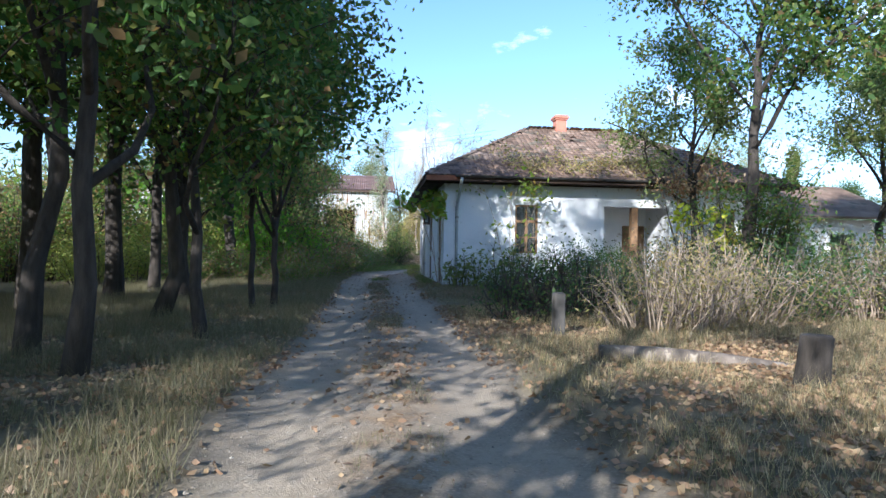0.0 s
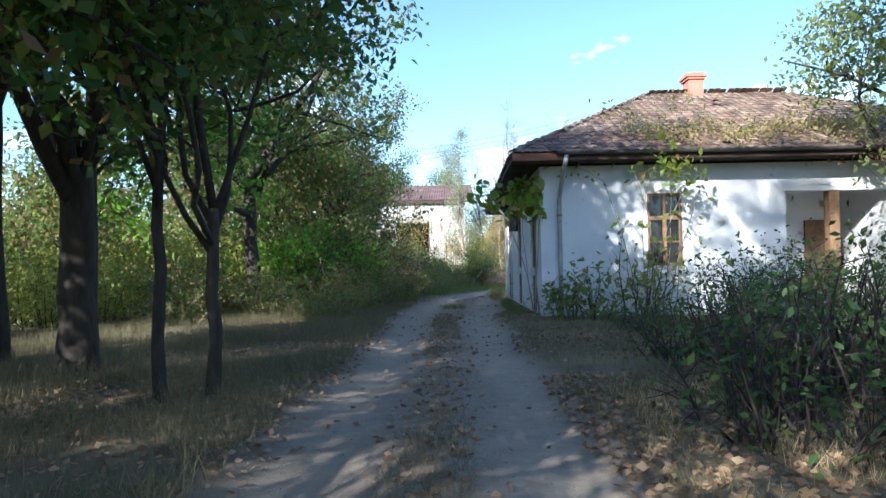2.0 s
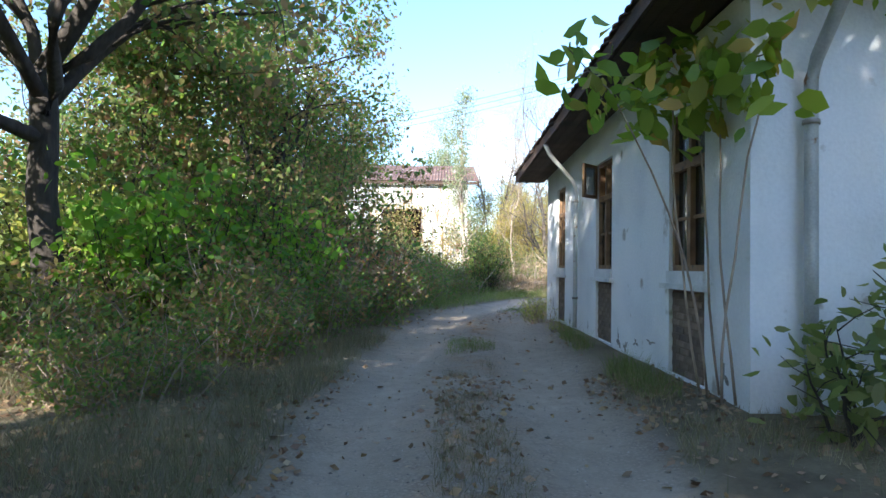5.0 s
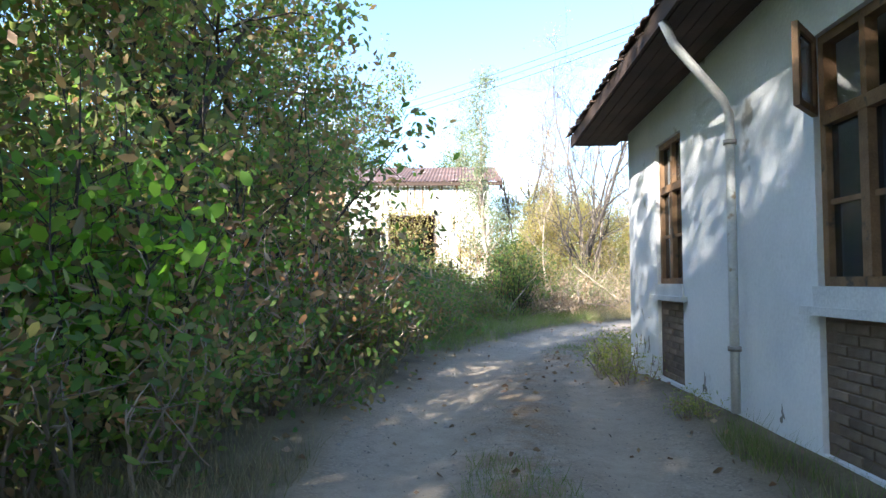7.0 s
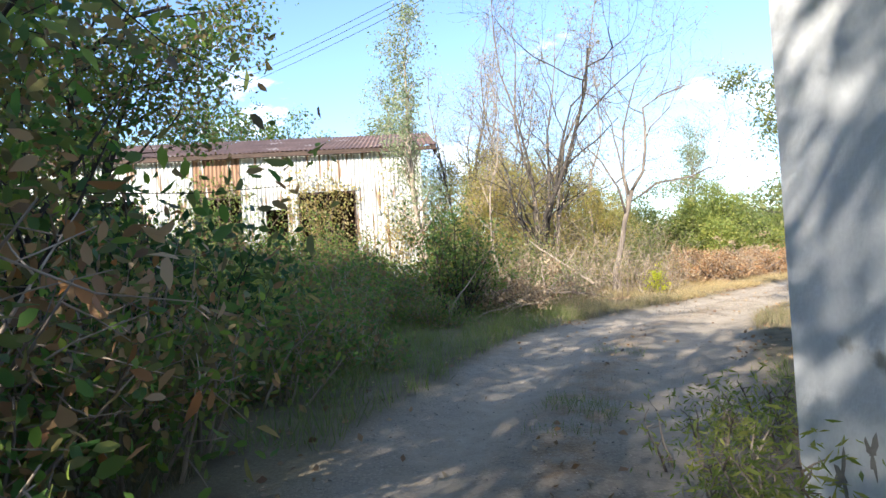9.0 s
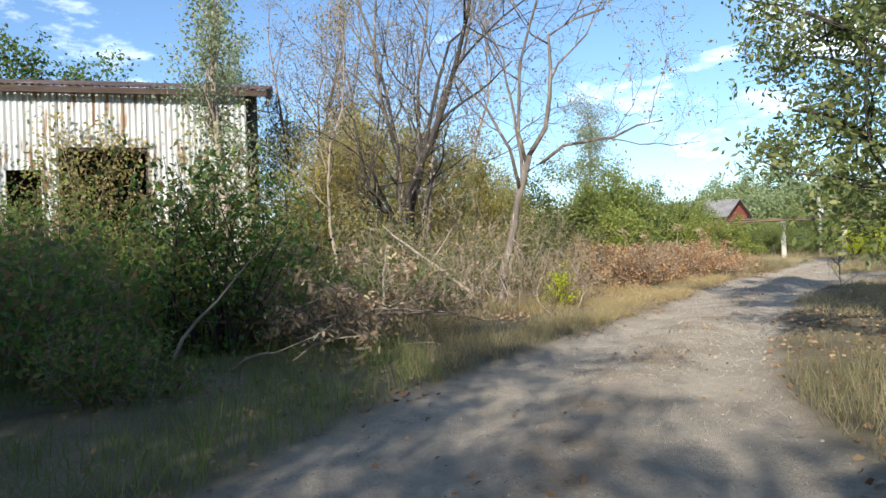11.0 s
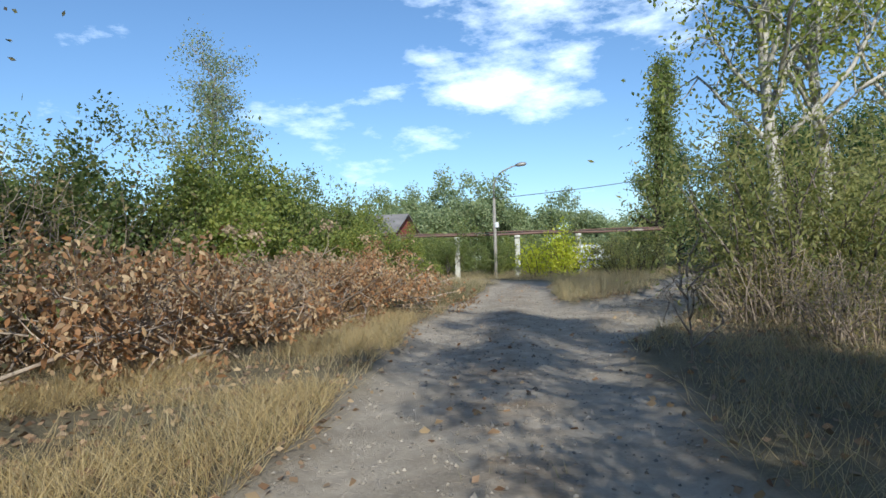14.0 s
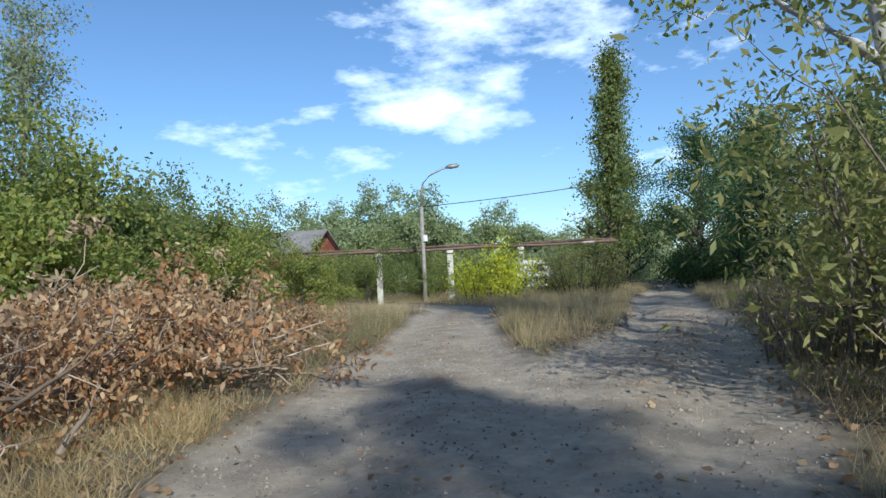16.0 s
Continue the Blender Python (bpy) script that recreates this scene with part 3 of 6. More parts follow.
gx, gy = spaced(-12, 42, 0.2, 2500), spaced(-26, 60, 0.2, 2500)
GX, GY = np.meshgrid(gx, gy, indexing="ij")
GZ, g_road, g_crown, g_track = ground_parts(GX, GY)
nx, ny = GX.shape
gm = bpy.data.meshes.new("ground")
gm.vertices.add(nx * ny)
gm.vertices.foreach_set("co", np.stack([GX, GY, GZ], -1).astype(np.float32).ravel())
ii = (np.arange(nx - 1)[:, None] * ny + np.arange(ny - 1)[None, :]).ravel()
gf = np.stack([ii, ii + ny, ii + ny + 1, ii + 1], -1).astype(np.int32)
gm.loops.add(gf.size)
gm.loops.foreach_set("vertex_index", gf.ravel())
gm.polygons.add(len(gf))
gm.polygons.foreach_set("loop_start", np.arange(len(gf), dtype=np.int32) * 4)
gm.polygons.foreach_set("use_smooth", [True] * len(gf))
gm.update(calc_edges=True)
for key, val in (("road", g_road), ("crown", g_crown), ("track", g_track)):
    gm.attributes.new(key, "FLOAT", "POINT").data.foreach_set("value", val.astype(np.float32).ravel())


def ground_mat():
    m = bpy.data.materials.new("earth_and_gravel")
    m.use_nodes = True
    n, l = m.node_tree.nodes, m.node_tree.links
    b = n["Principled BSDF"]
    b.inputs["Roughness"].default_value = 0.95
    b.inputs["Specular IOR Level"].default_value = 0.2
    co = n.new("ShaderNodeTexCoord")

    def noise_(scale, detail=6, rough=0.6):
        k = n.new("ShaderNodeTexNoise")
        k.inputs["Scale"].default_value, k.inputs["Detail"].default_value, k.inputs["Roughness"].default_value = scale, detail, rough
        l.new(co.outputs["Object"], k.inputs["Vector"])
        return k.outputs[0]

    def ramp_(src, a, b_, ca, cb):
        k = n.new("ShaderNodeValToRGB")
        k.color_ramp.elements[0].position, k.color_ramp.elements[1].position = a, b_
        k.color_ramp.elements[0].color, k.color_ramp.elements[1].color = (*ca, 1), (*cb, 1)
        l.new(src, k.inputs[0])
        return k.outputs[0]

    def mix_(f, a, b_):
        k = n.new("ShaderNodeMixRGB")
        l.new(f, k.inputs[0])
        l.new(a, k.inputs[1])
        l.new(b_, k.inputs[2])
        return k.outputs[0]

    def attr_(name):
        k = n.new("ShaderNodeAttribute")
        k.attribute_name = name
        return k.outputs["Fac"]

    big, mid, fine = noise_(0.5), noise_(3.0), noise_(34.0, 8, 0.7)
    vor = n.new("ShaderNodeTexVoronoi")
    vor.inputs["Scale"].default_value = 34
    l.new(co.outputs["Object"], vor.inputs["Vector"])
    stones = ramp_(vor.outputs["Distance"], 0.08, 0.55, (0.46, 0.385, 0.30), (0.22, 0.18, 0.135))
    sand = ramp_(noise_(1.1, 5, 0.6), 0.38, 0.62, (0.27, 0.225, 0.17), (0.42, 0.35, 0.26))
    dust = ramp_(mid, 0.3, 0.7, (0.25, 0.205, 0.15), (0.39, 0.32, 0.235))
    dust = mix_(ramp_(big, 0.42, 0.6, (0, 0, 0), (1, 1, 1)), dust, sand)
    gravel = mix_(ramp_(noise_(9.0, 8, 0.75), 0.42, 0.62, (0.05, 0.05, 0.05), (0.9, 0.9, 0.9)), dust, stones)
    soil = ramp_(mid, 0.35, 0.7, (0.09, 0.072, 0.045), (0.18, 0.145, 0.09))
    straw = ramp_(fine, 0.3, 0.7, (0.13, 0.105, 0.06), (0.27, 0.22, 0.13))
    verge = mix_(ramp_(big, 0.4, 0.6, (0, 0, 0), (1, 1, 1)), soil, straw)
    litter = ramp_(fine, 0.35, 0.65, (0.16, 0.10, 0.06), (0.33, 0.23, 0.13))
    mid_strip = mix_(ramp_(mid, 0.42, 0.6, (0, 0, 0), (1, 1, 1)), gravel, litter)
    worn = ramp_(noise_(5.0, 7, 0.7), 0.3, 0.7, (0.31, 0.255, 0.19), (0.47, 0.39, 0.29))
    ruts = n.new("ShaderNodeMath")
    ruts.operation = "MULTIPLY"
    l.new(attr_("track"), ruts.inputs[0])
    l.new(ramp_(big, 0.3, 0.65, (0.2, 0.2, 0.2), (0.9, 0.9, 0.9)), ruts.inputs[1])
    way = mix_(attr_("crown"), mix_(ruts.outputs[0], gravel, worn), mid_strip)
    # past y=12 the gravel turns sandier, and is painted paler as in sun
    apart = n.new("ShaderNodeSeparateXYZ")
    l.new(co.outputs["Object"], apart.inputs[0])
    beyond = n.new("ShaderNodeMapRange")
    beyond.inputs["From Min"].default_value, beyond.inputs["From Max"].default_value = 12.0, 23.0
    beyond.inputs["To Max"].default_value = 0.9
    l.new(apart.outputs["Y"], beyond.inputs["Value"])
    sunlit_sand = ramp_(noise_(6.0, 8, 0.7), 0.3, 0.7, (0.36, 0.295, 0.22), (0.58, 0.485, 0.37))
    way = mix_(beyond.outputs[0], way, mix_(ramp_(noise_(1.6, 6, 0.65), 0.40, 0.58, (0.15, 0.15, 0.15), (0.95, 0.95, 0.95)), way, sunlit_sand))
    l.new(mix_(attr_("road"), verge, way), b.inputs["Base Color"])
    bp = n.new("ShaderNodeBump")
    bp.inputs["Strength"].default_value, bp.inputs["Distance"].default_value = 0.7, 0.03
    l.new(fine, bp.inputs["Height"])
    l.new(bp.outputs[0], b.inputs["Normal"])
    return m


gm.materials.append(ground_mat())
ground = new("ground", gm)
tagged(ground, "dry earth ground with a rutted gravel track and leaf litter", "ground", kind="structure")

# ---- the white house ----
HOUSE_X, HOUSE_Y, WALL_TOP = 12.4, 10.47, 3.90
house = thing("house", (0, 0, G0), "derelict single-storey white plastered house with a sagging clay tile roof", "house")


def wall_along(name, length, thick, z0, z1, holes, turn, material):
    """A wall along x from 0, its outer face at y=0 and its thickness inward, with openings (x0, x1, z0, z1) through it."""
    xs = sorted({0.0, length, *[h[0] for h in holes], *[h[1] for h in holes]})
    zs = sorted({z0, z1, *[h[2] for h in holes], *[h[3] for h in holes]})
    bm = bmesh.new()

    def hole(i, j):
        if not (0 <= i < len(xs) - 1 and 0 <= j < len(zs) - 1):
            return True
        cx, cz = (xs[i] + xs[i + 1]) / 2, (zs[j] + zs[j + 1]) / 2
        return any(h[0] < cx < h[1] and h[2] < cz < h[3] for h in holes)

    vs = {}

    def vert(i, k, j):
        if (i, k, j) not in vs:
            vs[i, k, j] = bm.verts.new(turn @ Vector((xs[i], k * thick, zs[j])))
        return vs[i, k, j]

    for i in range(len(xs) - 1):
        for j in range(len(zs) - 1):
            if hole(i, j):
                continue
            bm.faces.new([vert(i, 0, j), vert(i + 1, 0, j), vert(i + 1, 0, j + 1), vert(i, 0, j + 1)])
            bm.faces.new([vert(i, 1, j + 1), vert(i + 1, 1, j + 1), vert(i + 1, 1, j), vert(i, 1, j)])
            for di, dj, a, b in ((-1, 0, (i, j), (i, j + 1)), (1, 0, (i + 1, j + 1), (i + 1, j)), (0, -1, (i + 1, j), (i, j)), (0, 1, (i, j + 1), (i + 1, j + 1))):
                if hole(i + di, j + dj):
                    bm.faces.new([vert(a[0], 0, a[1]), vert(b[0], 0, b[1]), vert(b[0], 1, b[1]), vert(a[0], 1, a[1])])
    bmesh.ops.recalc_face_normals(bm, faces=bm.faces)
    return bm_mesh(name, bm, material)


SOUTH = Matrix.Identity(4)
WEST = Matrix.Translation((0, HOUSE_Y, 0)) @ Matrix.Rotation(radians(-90), 4, "Z")
WZ0, WZ1, SILL = 1.45, 3.20, 1.31
west_wins = [(0.95, 1.95), (4.45, 5.45), (8.2, 9.14)]
south_wins = [(2.58, 3.42), (10.2, 11.0)]
PORCH = (5.9, 8.4)
s_holes = [(a, b, WZ0, WZ1) for a, b in south_wins] + [(*PORCH, 0.25, 3.2)]
# along the west wall u runs from the north corner to the south one
w_holes = [(HOUSE_Y - b, HOUSE_Y - a, WZ0, WZ1) for a, b in west_wins] + [(HOUSE_Y - b, HOUSE_Y - a, 0.3, SILL - 0.06) for a, b in west_wins]
wall_s = part("wall", wall_along("wall", HOUSE_X, 0.4, -0.1, WALL_TOP, s_holes, SOUTH, M_PLASTER), house)
wall_w = part("wall", wall_along("wall", HOUSE_Y - 0.4, 0.4, -0.1, WALL_TOP, w_holes, WEST, M_PLASTER), house)
part("wall", box_mesh("wall", 0.4, HOUSE_X, HOUSE_Y - 0.4, HOUSE_Y, -0.1, WALL_TOP, M_PLASTER), house)
part("wall", box_mesh("wall", HOUSE_X - 0.4, HOUSE_X, 0.4, HOUSE_Y - 0.4, -0.1, WALL_TOP, M_PLASTER), house)
part("floor", box_mesh("floor", 0.4, HOUSE_X - 0.4, 0.4, HOUSE_Y - 0.4, 0.15, 0.45, M_DARKWOOD), house)
part("ceiling", box_mesh("ceiling", 0.3, HOUSE_X - 0.3, 0.3, HOUSE_Y - 0.3, 3.5, 3.6, M_PLASTER), house)
part("inner_wall", box_mesh("inner_wall", PORCH[0] - 0.2, PORCH[0], 0.4, 2.2, 0.45, 3.5, M_PLASTER), house)
part("inner_wall", box_mesh("inner_wall", PORCH[1], PORCH[1] + 0.2, 0.4, 2.2, 0.45, 3.5, M_PLASTER), house)
part("inner_wall", box_mesh("inner_wall", PORCH[0], PORCH[1], 2.0, 2.2, 0.45, 3.5, M_PLASTER), house)
part("inner_wall", box_mesh("inner_wall", 3.8, 4.0, 2.4, 10.0, 0.45, 3.5, M_PLASTER), house)
pdoor = part("door", box_mesh("door", 7.4, 8.3, 1.93, 2.0, 0.45, 2.6, M_WINWOOD, 0.01), house, "brown boarded door inside the porch")
part("handle", box_mesh("handle", 7.48, 7.52, 1.87, 1.93, 1.4, 1.55, M_STEEL, 0.008), pdoor)
part("porch_post", box_mesh("porch_post", 6.98, 7.22, 0.05, 0.3, 0.25, 3.2, M_WINWOOD, 0.015), house, "brown wooden porch post")


def window(turn, a, b, z0, z1, open_top=False):
    """A casement window: frame, transom, mullion, glazing bars, panes and a plaster sill."""
    w = b - a
    root = None

    def piece(name, boxes, material, parent):
        bm = bmesh.new()
        for q in boxes:
            add_box(bm, *q, turn=turn)
        bmesh.ops.recalc_face_normals(bm, faces=bm.faces)
        return part(name, bm_mesh(name, bm, material), parent)

    f, y0, y1 = 0.065, 0.045, 0.135
    zt = z0 + (z1 - z0) * 0.66
    root = piece("window", [(a, a + f, y0, y1, z0, z1), (b - f, b, y0, y1, z0, z1), (a + f, b - f, y0, y1, z0, z0 + f), (a + f, b - f, y0, y1, z1 - f, z1)], M_WINWOOD, house)
    piece("transom", [(a + f, b - f, y0 - 0.02, y1, zt - 0.045, zt + 0.045)], M_WINWOOD, root)
    c = (a + b) / 2
    piece("mullion", [(c - 0.045, c + 0.045, y0 - 0.012, y1 - 0.01, z0 + f, zt - 0.045)], M_WINWOOD, root)
    zc = z0 + (zt - z0) * 0.5
    piece("glazing_bar", [(a + f, c - 0.045, y0 + 0.02, y1 - 0.03, zc - 0.018, zc + 0.018)], M_WINWOOD, root)
    piece("glazing_bar", [(c + 0.045, b - f, y0 + 0.02, y1 - 0.03, zc - 0.018, zc + 0.018)], M_WINWOOD, root)
    for x0, x1 in ((a + f, c - 0.045), (c + 0.045, b - f)):
        for q0, q1 in ((z0 + f, zc - 0.018), (zc + 0.018, zt - 0.045)):
            piece("pane", [(x0, x1, 0.09, 0.095, q0, q1)], M_GLASS, root)
        if not open_top:
            piece("pane", [(x0, x1, 0.09, 0.095, zt + 0.045, z1 - f)], M_GLASS, root)
    piece("mullion", [(c - 0.03, c + 0.03, y0, y1 - 0.01, zt + 0.045, z1 - f)], M_WINWOOD, root)
    piece("sill", [(a - 0.13, b + 0.13, -0.07, 0.04, SILL - 0.06, SILL), (a - 0.03, b + 0.03, -0.025, 0.04, SILL, z0)], M_SILL, root)
    if open_top:
        hinge = turn @ Matrix.Translation((a + f, 0.0, 0)) @ Matrix.Rotation(radians(-42), 4, "Z")
        bm = bmesh.new()
        sw, q0, q1 = c - 0.0 - a - f, zt + 0.02, z1 - 0.02
        for q in ((0, 0.05, -0.04, 0, q0, q1), (sw - 0.05, sw, -0.04, 0, q0, q1), (0.05, sw - 0.05, -0.04, 0, q0, q0 + 0.05), (0.05, sw - 0.05, -0.04, 0, q1 - 0.05, q1)):
            add_box(bm, *q, turn=hinge)
        bmesh.ops.recalc_face_normals(bm, faces=bm.faces)
        sash = part("open_sash", bm_mesh("open_sash", bm, M_WINWOOD), root, "open top casement sash")
        bm = bmesh.new()
        add_box(bm, 0.05, sw - 0.05, -0.022, -0.018, q0 + 0.05, q1 - 0.05, turn=hinge)
        part("sash_pane", bm_mesh("sash_pane", bm, M_GLASS), root)
    return root


for a, b in south_wins:
    window(SOUTH, a, b, WZ0, WZ1)
for i, (a, b) in enumerate(west_wins):
    window(WEST, HOUSE_Y - b, HOUSE_Y - a, WZ0, WZ1, i == 1)

# roof: hipped, with boarded eaves
EAVE, EZ, EN, RZ = 0.70, 4.12, 3.80, 6.95
RX0, RX1, RY = 4.25, 8.6, HOUSE_Y / 2
c_sw, c_se, c_ne, c_nw = (-EAVE, -EAVE, EZ), (HOUSE_X + EAVE, -EAVE, EZ), (HOUSE_X + EAVE, HOUSE_Y + EAVE, EN), (-EAVE, HOUSE_Y + EAVE, EN)
r_w, r_e = (RX0, RY, RZ), (RX1, RY, RZ - 0.12)
deck = mesh_from("roof", [c_sw, c_se, c_ne, c_nw, r_w, r_e] + [(p[0], p[1], p[2] - 0.09) for p in (c_sw, c_se, c_ne, c_nw, r_w, r_e)],
                 [(0, 1, 5, 4), (1, 2, 5), (2, 3, 4, 5), (3, 0, 4), (6, 10, 11, 7), (7, 11, 8), (8, 11, 10, 9), (9, 10, 6), (0, 6, 7, 1), (1, 7, 8, 2), (2, 8, 9, 3), (3, 9, 6, 0)], M_DARKWOOD)
roof = part("roof", deck, house, "dark boarded roof under weathered clay tiles")
# soffit boards and fascia
SZ = EZ - 0.17
nb = 5
bw = (EAVE - 0.04) / nb
soffit = part("soffit", box_mesh("soffit", -EAVE + 0.02, HOUSE_X + EAVE - 0.02, -EAVE + 0.02, 0.02, SZ + 0.03, SZ + 0.04, M_DARKWOOD), house, "dark brown boarding under the eaves")


def eave_z(y):
    return EZ + (EN - EZ) * max(0.0, y + EAVE) / (HOUSE_Y + 2 * EAVE)


def west_strip(name, x0, x1, y0, y1, drop, thick):
    V = [(x, y, eave_z(y) - drop + t) for t in (0, thick) for x, y in ((x0, y0), (x1, y0), (x1, y1), (x0, y1))]
    return mesh_from(name, V, [(3, 2, 1, 0), (4, 5, 6, 7), (0, 1, 5, 4), (1, 2, 6, 5), (2, 3, 7, 6), (3, 0, 4, 7)], M_DARKWOOD)


for i in range(nb):
    y0 = -EAVE + 0.03 + i * bw
    part("soffit_board", box_mesh("soffit_board", -EAVE + 0.03, HOUSE_X + EAVE - 0.03, y0, y0 + bw - 0.008, SZ, SZ + 0.026, M_DARKWOOD), soffit)
    part("soffit_board", west_strip("soffit_board", y0, y0 + bw - 0.008, 0.003, HOUSE_Y + EAVE - 0.03, 0.17, 0.026), soffit)
part("fascia", box_mesh("fascia", -EAVE - 0.02, 0.46, -EAVE - 0.03, -EAVE, EZ - 0.19, EZ - 0.01, M_FASCIA, 0.006), house, "red-brown fascia board with peeling paint")
part("fascia", box_mesh("fascia", 0.465, HOUSE_X + EAVE, -EAVE - 0.028, -EAVE, EZ - 0.19, EZ - 0.01, M_DARKWOOD, 0.006), house, "dark weathered fascia board behind the gutter")
part("fascia", west_strip("fascia", -EAVE - 0.03, -EAVE, -EAVE + 0.01, HOUSE_Y + EAVE, 0.19, 0.18), house)


def gutter(p0, p1, r=0.075):
    bm = bmesh.new()
    a, b = Vector(p0), Vector(p1)
    d = (b - a).normalized()
    side = d.cross(Vector((0, 0, 1)))
    rows = []
    for k in range(9):
        t = math.pi + math.pi * k / 8
        o = side * math.cos(t) * r + Vector((0, 0, math.sin(t) * r))
        o2 = side * math.cos(t) * r * 0.88 + Vector((0, 0, math.sin(t) * r * 0.88))
        rows.append([bm.verts.new(q) for q in (a + o, b + o, b + o2, a + o2)])
    for k in range(8):
        r0, r1 = rows[k], rows[k + 1]
        bm.faces.new([r0[0], r0[1], r1[1], r1[0]])
        bm.faces.new([r0[3], r1[3], r1[2], r0[2]])
    return bm_mesh("gutter", bm, M_GUTTER, True)


part("gutter", gutter((0.3, -EAVE - 0.11, EZ + 0.0), (HOUSE_X + EAVE, -EAVE - 0.11, EZ - 0.02)), house, "old half-round metal gutter")
spipe = part("downpipe", tubes("downpipe", [([(0.44, -0.13, 0.3), (0.44, -0.13, 1.6), (0.44, -0.13, 3.05), (0.45, -0.2, 3.22), (0.50, -0.70, 3.85), (0.52, -0.80, 4.05)], [0.055] * 6)], M_PIPE, 12), house, "grey metal downpipe")
wpipe = part("downpipe", tubes("downpipe", [([(-0.12, 6.57, 0.35), (-0.12, 6.57, 1.6), (-0.12, 6.57, 2.95), (-0.18, 6.56, 3.08), (-0.62, 6.48, 3.55), (-0.72, 6.46, 3.75)], [0.04] * 6)], M_PIPEWHITE, 12), house, "pale painted metal downpipe")
for z in (0.9, 2.7):
    part("pipe_bracket", tubes("pipe_bracket", [([(0.44, -0.13, z - 0.02), (0.44, -0.13, z + 0.02)], [0.068] * 2)], M_STEEL, 12), spipe)
    part("pipe_bracket", tubes("pipe_bracket", [([(-0.12, 6.57, z - 0.02), (-0.12, 6.57, z + 0.02)], [0.057] * 2)], M_STEEL, 12), wpipe)

# low annex at the east end
annex = thing("annex", (14.5, 4.0, G0), "low white annex at the end of the house", "outbuilding")
part("wall", wall_along("wall", 6.0, 0.35, -0.1, 3.0, [(1.2, 2.1, 1.2, 2.5), (3.4, 4.5, 0.25, 2.4)], Matrix.Translation((HOUSE_X + 0.01, 1.2, 0)), M_PLASTER), annex)
part("wall", box_mesh("wall", HOUSE_X + 5.66, HOUSE_X + 6.01, 1.55, 8.0, -0.1, 3.0, M_PLASTER), annex)
part("wall", box_mesh("wall", HOUSE_X + 0.01, HOUSE_X + 5.66, 7.65, 8.0, -0.1, 3.0, M_PLASTER), annex)
part("roof", mesh_from("roof", [(HOUSE_X + 0.8, 0.6, 3.0), (HOUSE_X + 6.4, 0.6, 3.0), (HOUSE_X + 6.4, 4.6, 4.6), (HOUSE_X + 0.8, 4.6, 4.6), (HOUSE_X + 0.8, 8.4, 3.0), (HOUSE_X + 6.4, 8.4, 3.0)] + [(HOUSE_X + 0.8, 0.6, 3.1), (HOUSE_X + 6.4, 0.6, 3.1), (HOUSE_X + 6.4, 4.6, 4.7), (HOUSE_X + 0.8, 4.6, 4.7), (HOUSE_X + 0.8, 8.4, 3.1), (HOUSE_X + 6.4, 8.4, 3.1)],
     [(3, 2, 1, 0), (4, 5, 2, 3), (6, 7, 8, 9), (9, 8, 11, 10), (0, 1, 7, 6), (5, 4, 10, 11), (1, 2, 8, 7), (2, 5, 11, 8), (0, 6, 9, 3), (3, 9, 10, 4)], M_TILE), annex)

# chimney
chim = part("chimney", box_mesh("chimney", 5.5, 5.98, RY - 0.3, RY + 0.25, 6.0, 7.36, M_CHIM, 0.012), house, "red brick chimney with a corbelled cap")
for z0, z1, o in ((7.36, 7.43, 0.05), (7.43, 7.52, 0.09), (7.52, 7.58, 0.04)):
    part("chimney_course", box_mesh("chimney_course", 5.5 - o, 5.98 + o, RY - 0.3 - o, RY + 0.25 + o, z0 + 0.002, z1, M_CHIM, 0.01), chim)

# ---- the corrugated barn ----
BY, BX1, BX0, BTOP, BDEEP = 35.57, -0.99, -26.0, 6.75, 7.4
barn = thing("barn", (BX1, BY, G0), "old barn clad in pale corrugated sheets with a rusty metal roof", "barn")


def corrugated(name, x0, x1, z0, z1, y, material, pitch=0.17, depth=0.022, turn=None):
    n = max(4, int((x1 - x0) / pitch * 6))
    bm = bmesh.new()
    rows = []
    for i in range(n + 1):
        x = x0 + (x1 - x0) * i / n
        yy = y + depth * math.sin(2 * math.pi * x / pitch)
        q = [Vector((x, yy, z0)), Vector((x, yy, z1)), Vector((x, yy + 0.006, z1)), Vector((x, yy + 0.006, z0))]
        rows.append([bm.verts.new(turn @ p if turn is not None else p) for p in q])
    for i in range(n):
        a, b = rows[i], rows[i + 1]
        bm.faces.new([a[0], b[0], b[1], a[1]])
        bm.faces.new([a[3], a[2], b[2], b[3]])
        bm.faces.new([a[1], b[1], b[2], a[2]])
        bm.faces.new([a[0], a[3], b[3], b[0]])
    return bm_mesh(name, bm, material, False)


def sheet_row(x0, x1, z0, z1):
    part("wall_sheet", corrugated("wall_sheet", x0 + 0.01, x1 - 0.01, z0, z1, BY + random.uniform(-0.012, 0.012), M_RUSTED if x0 == -10.86 else M_CORR), barn)


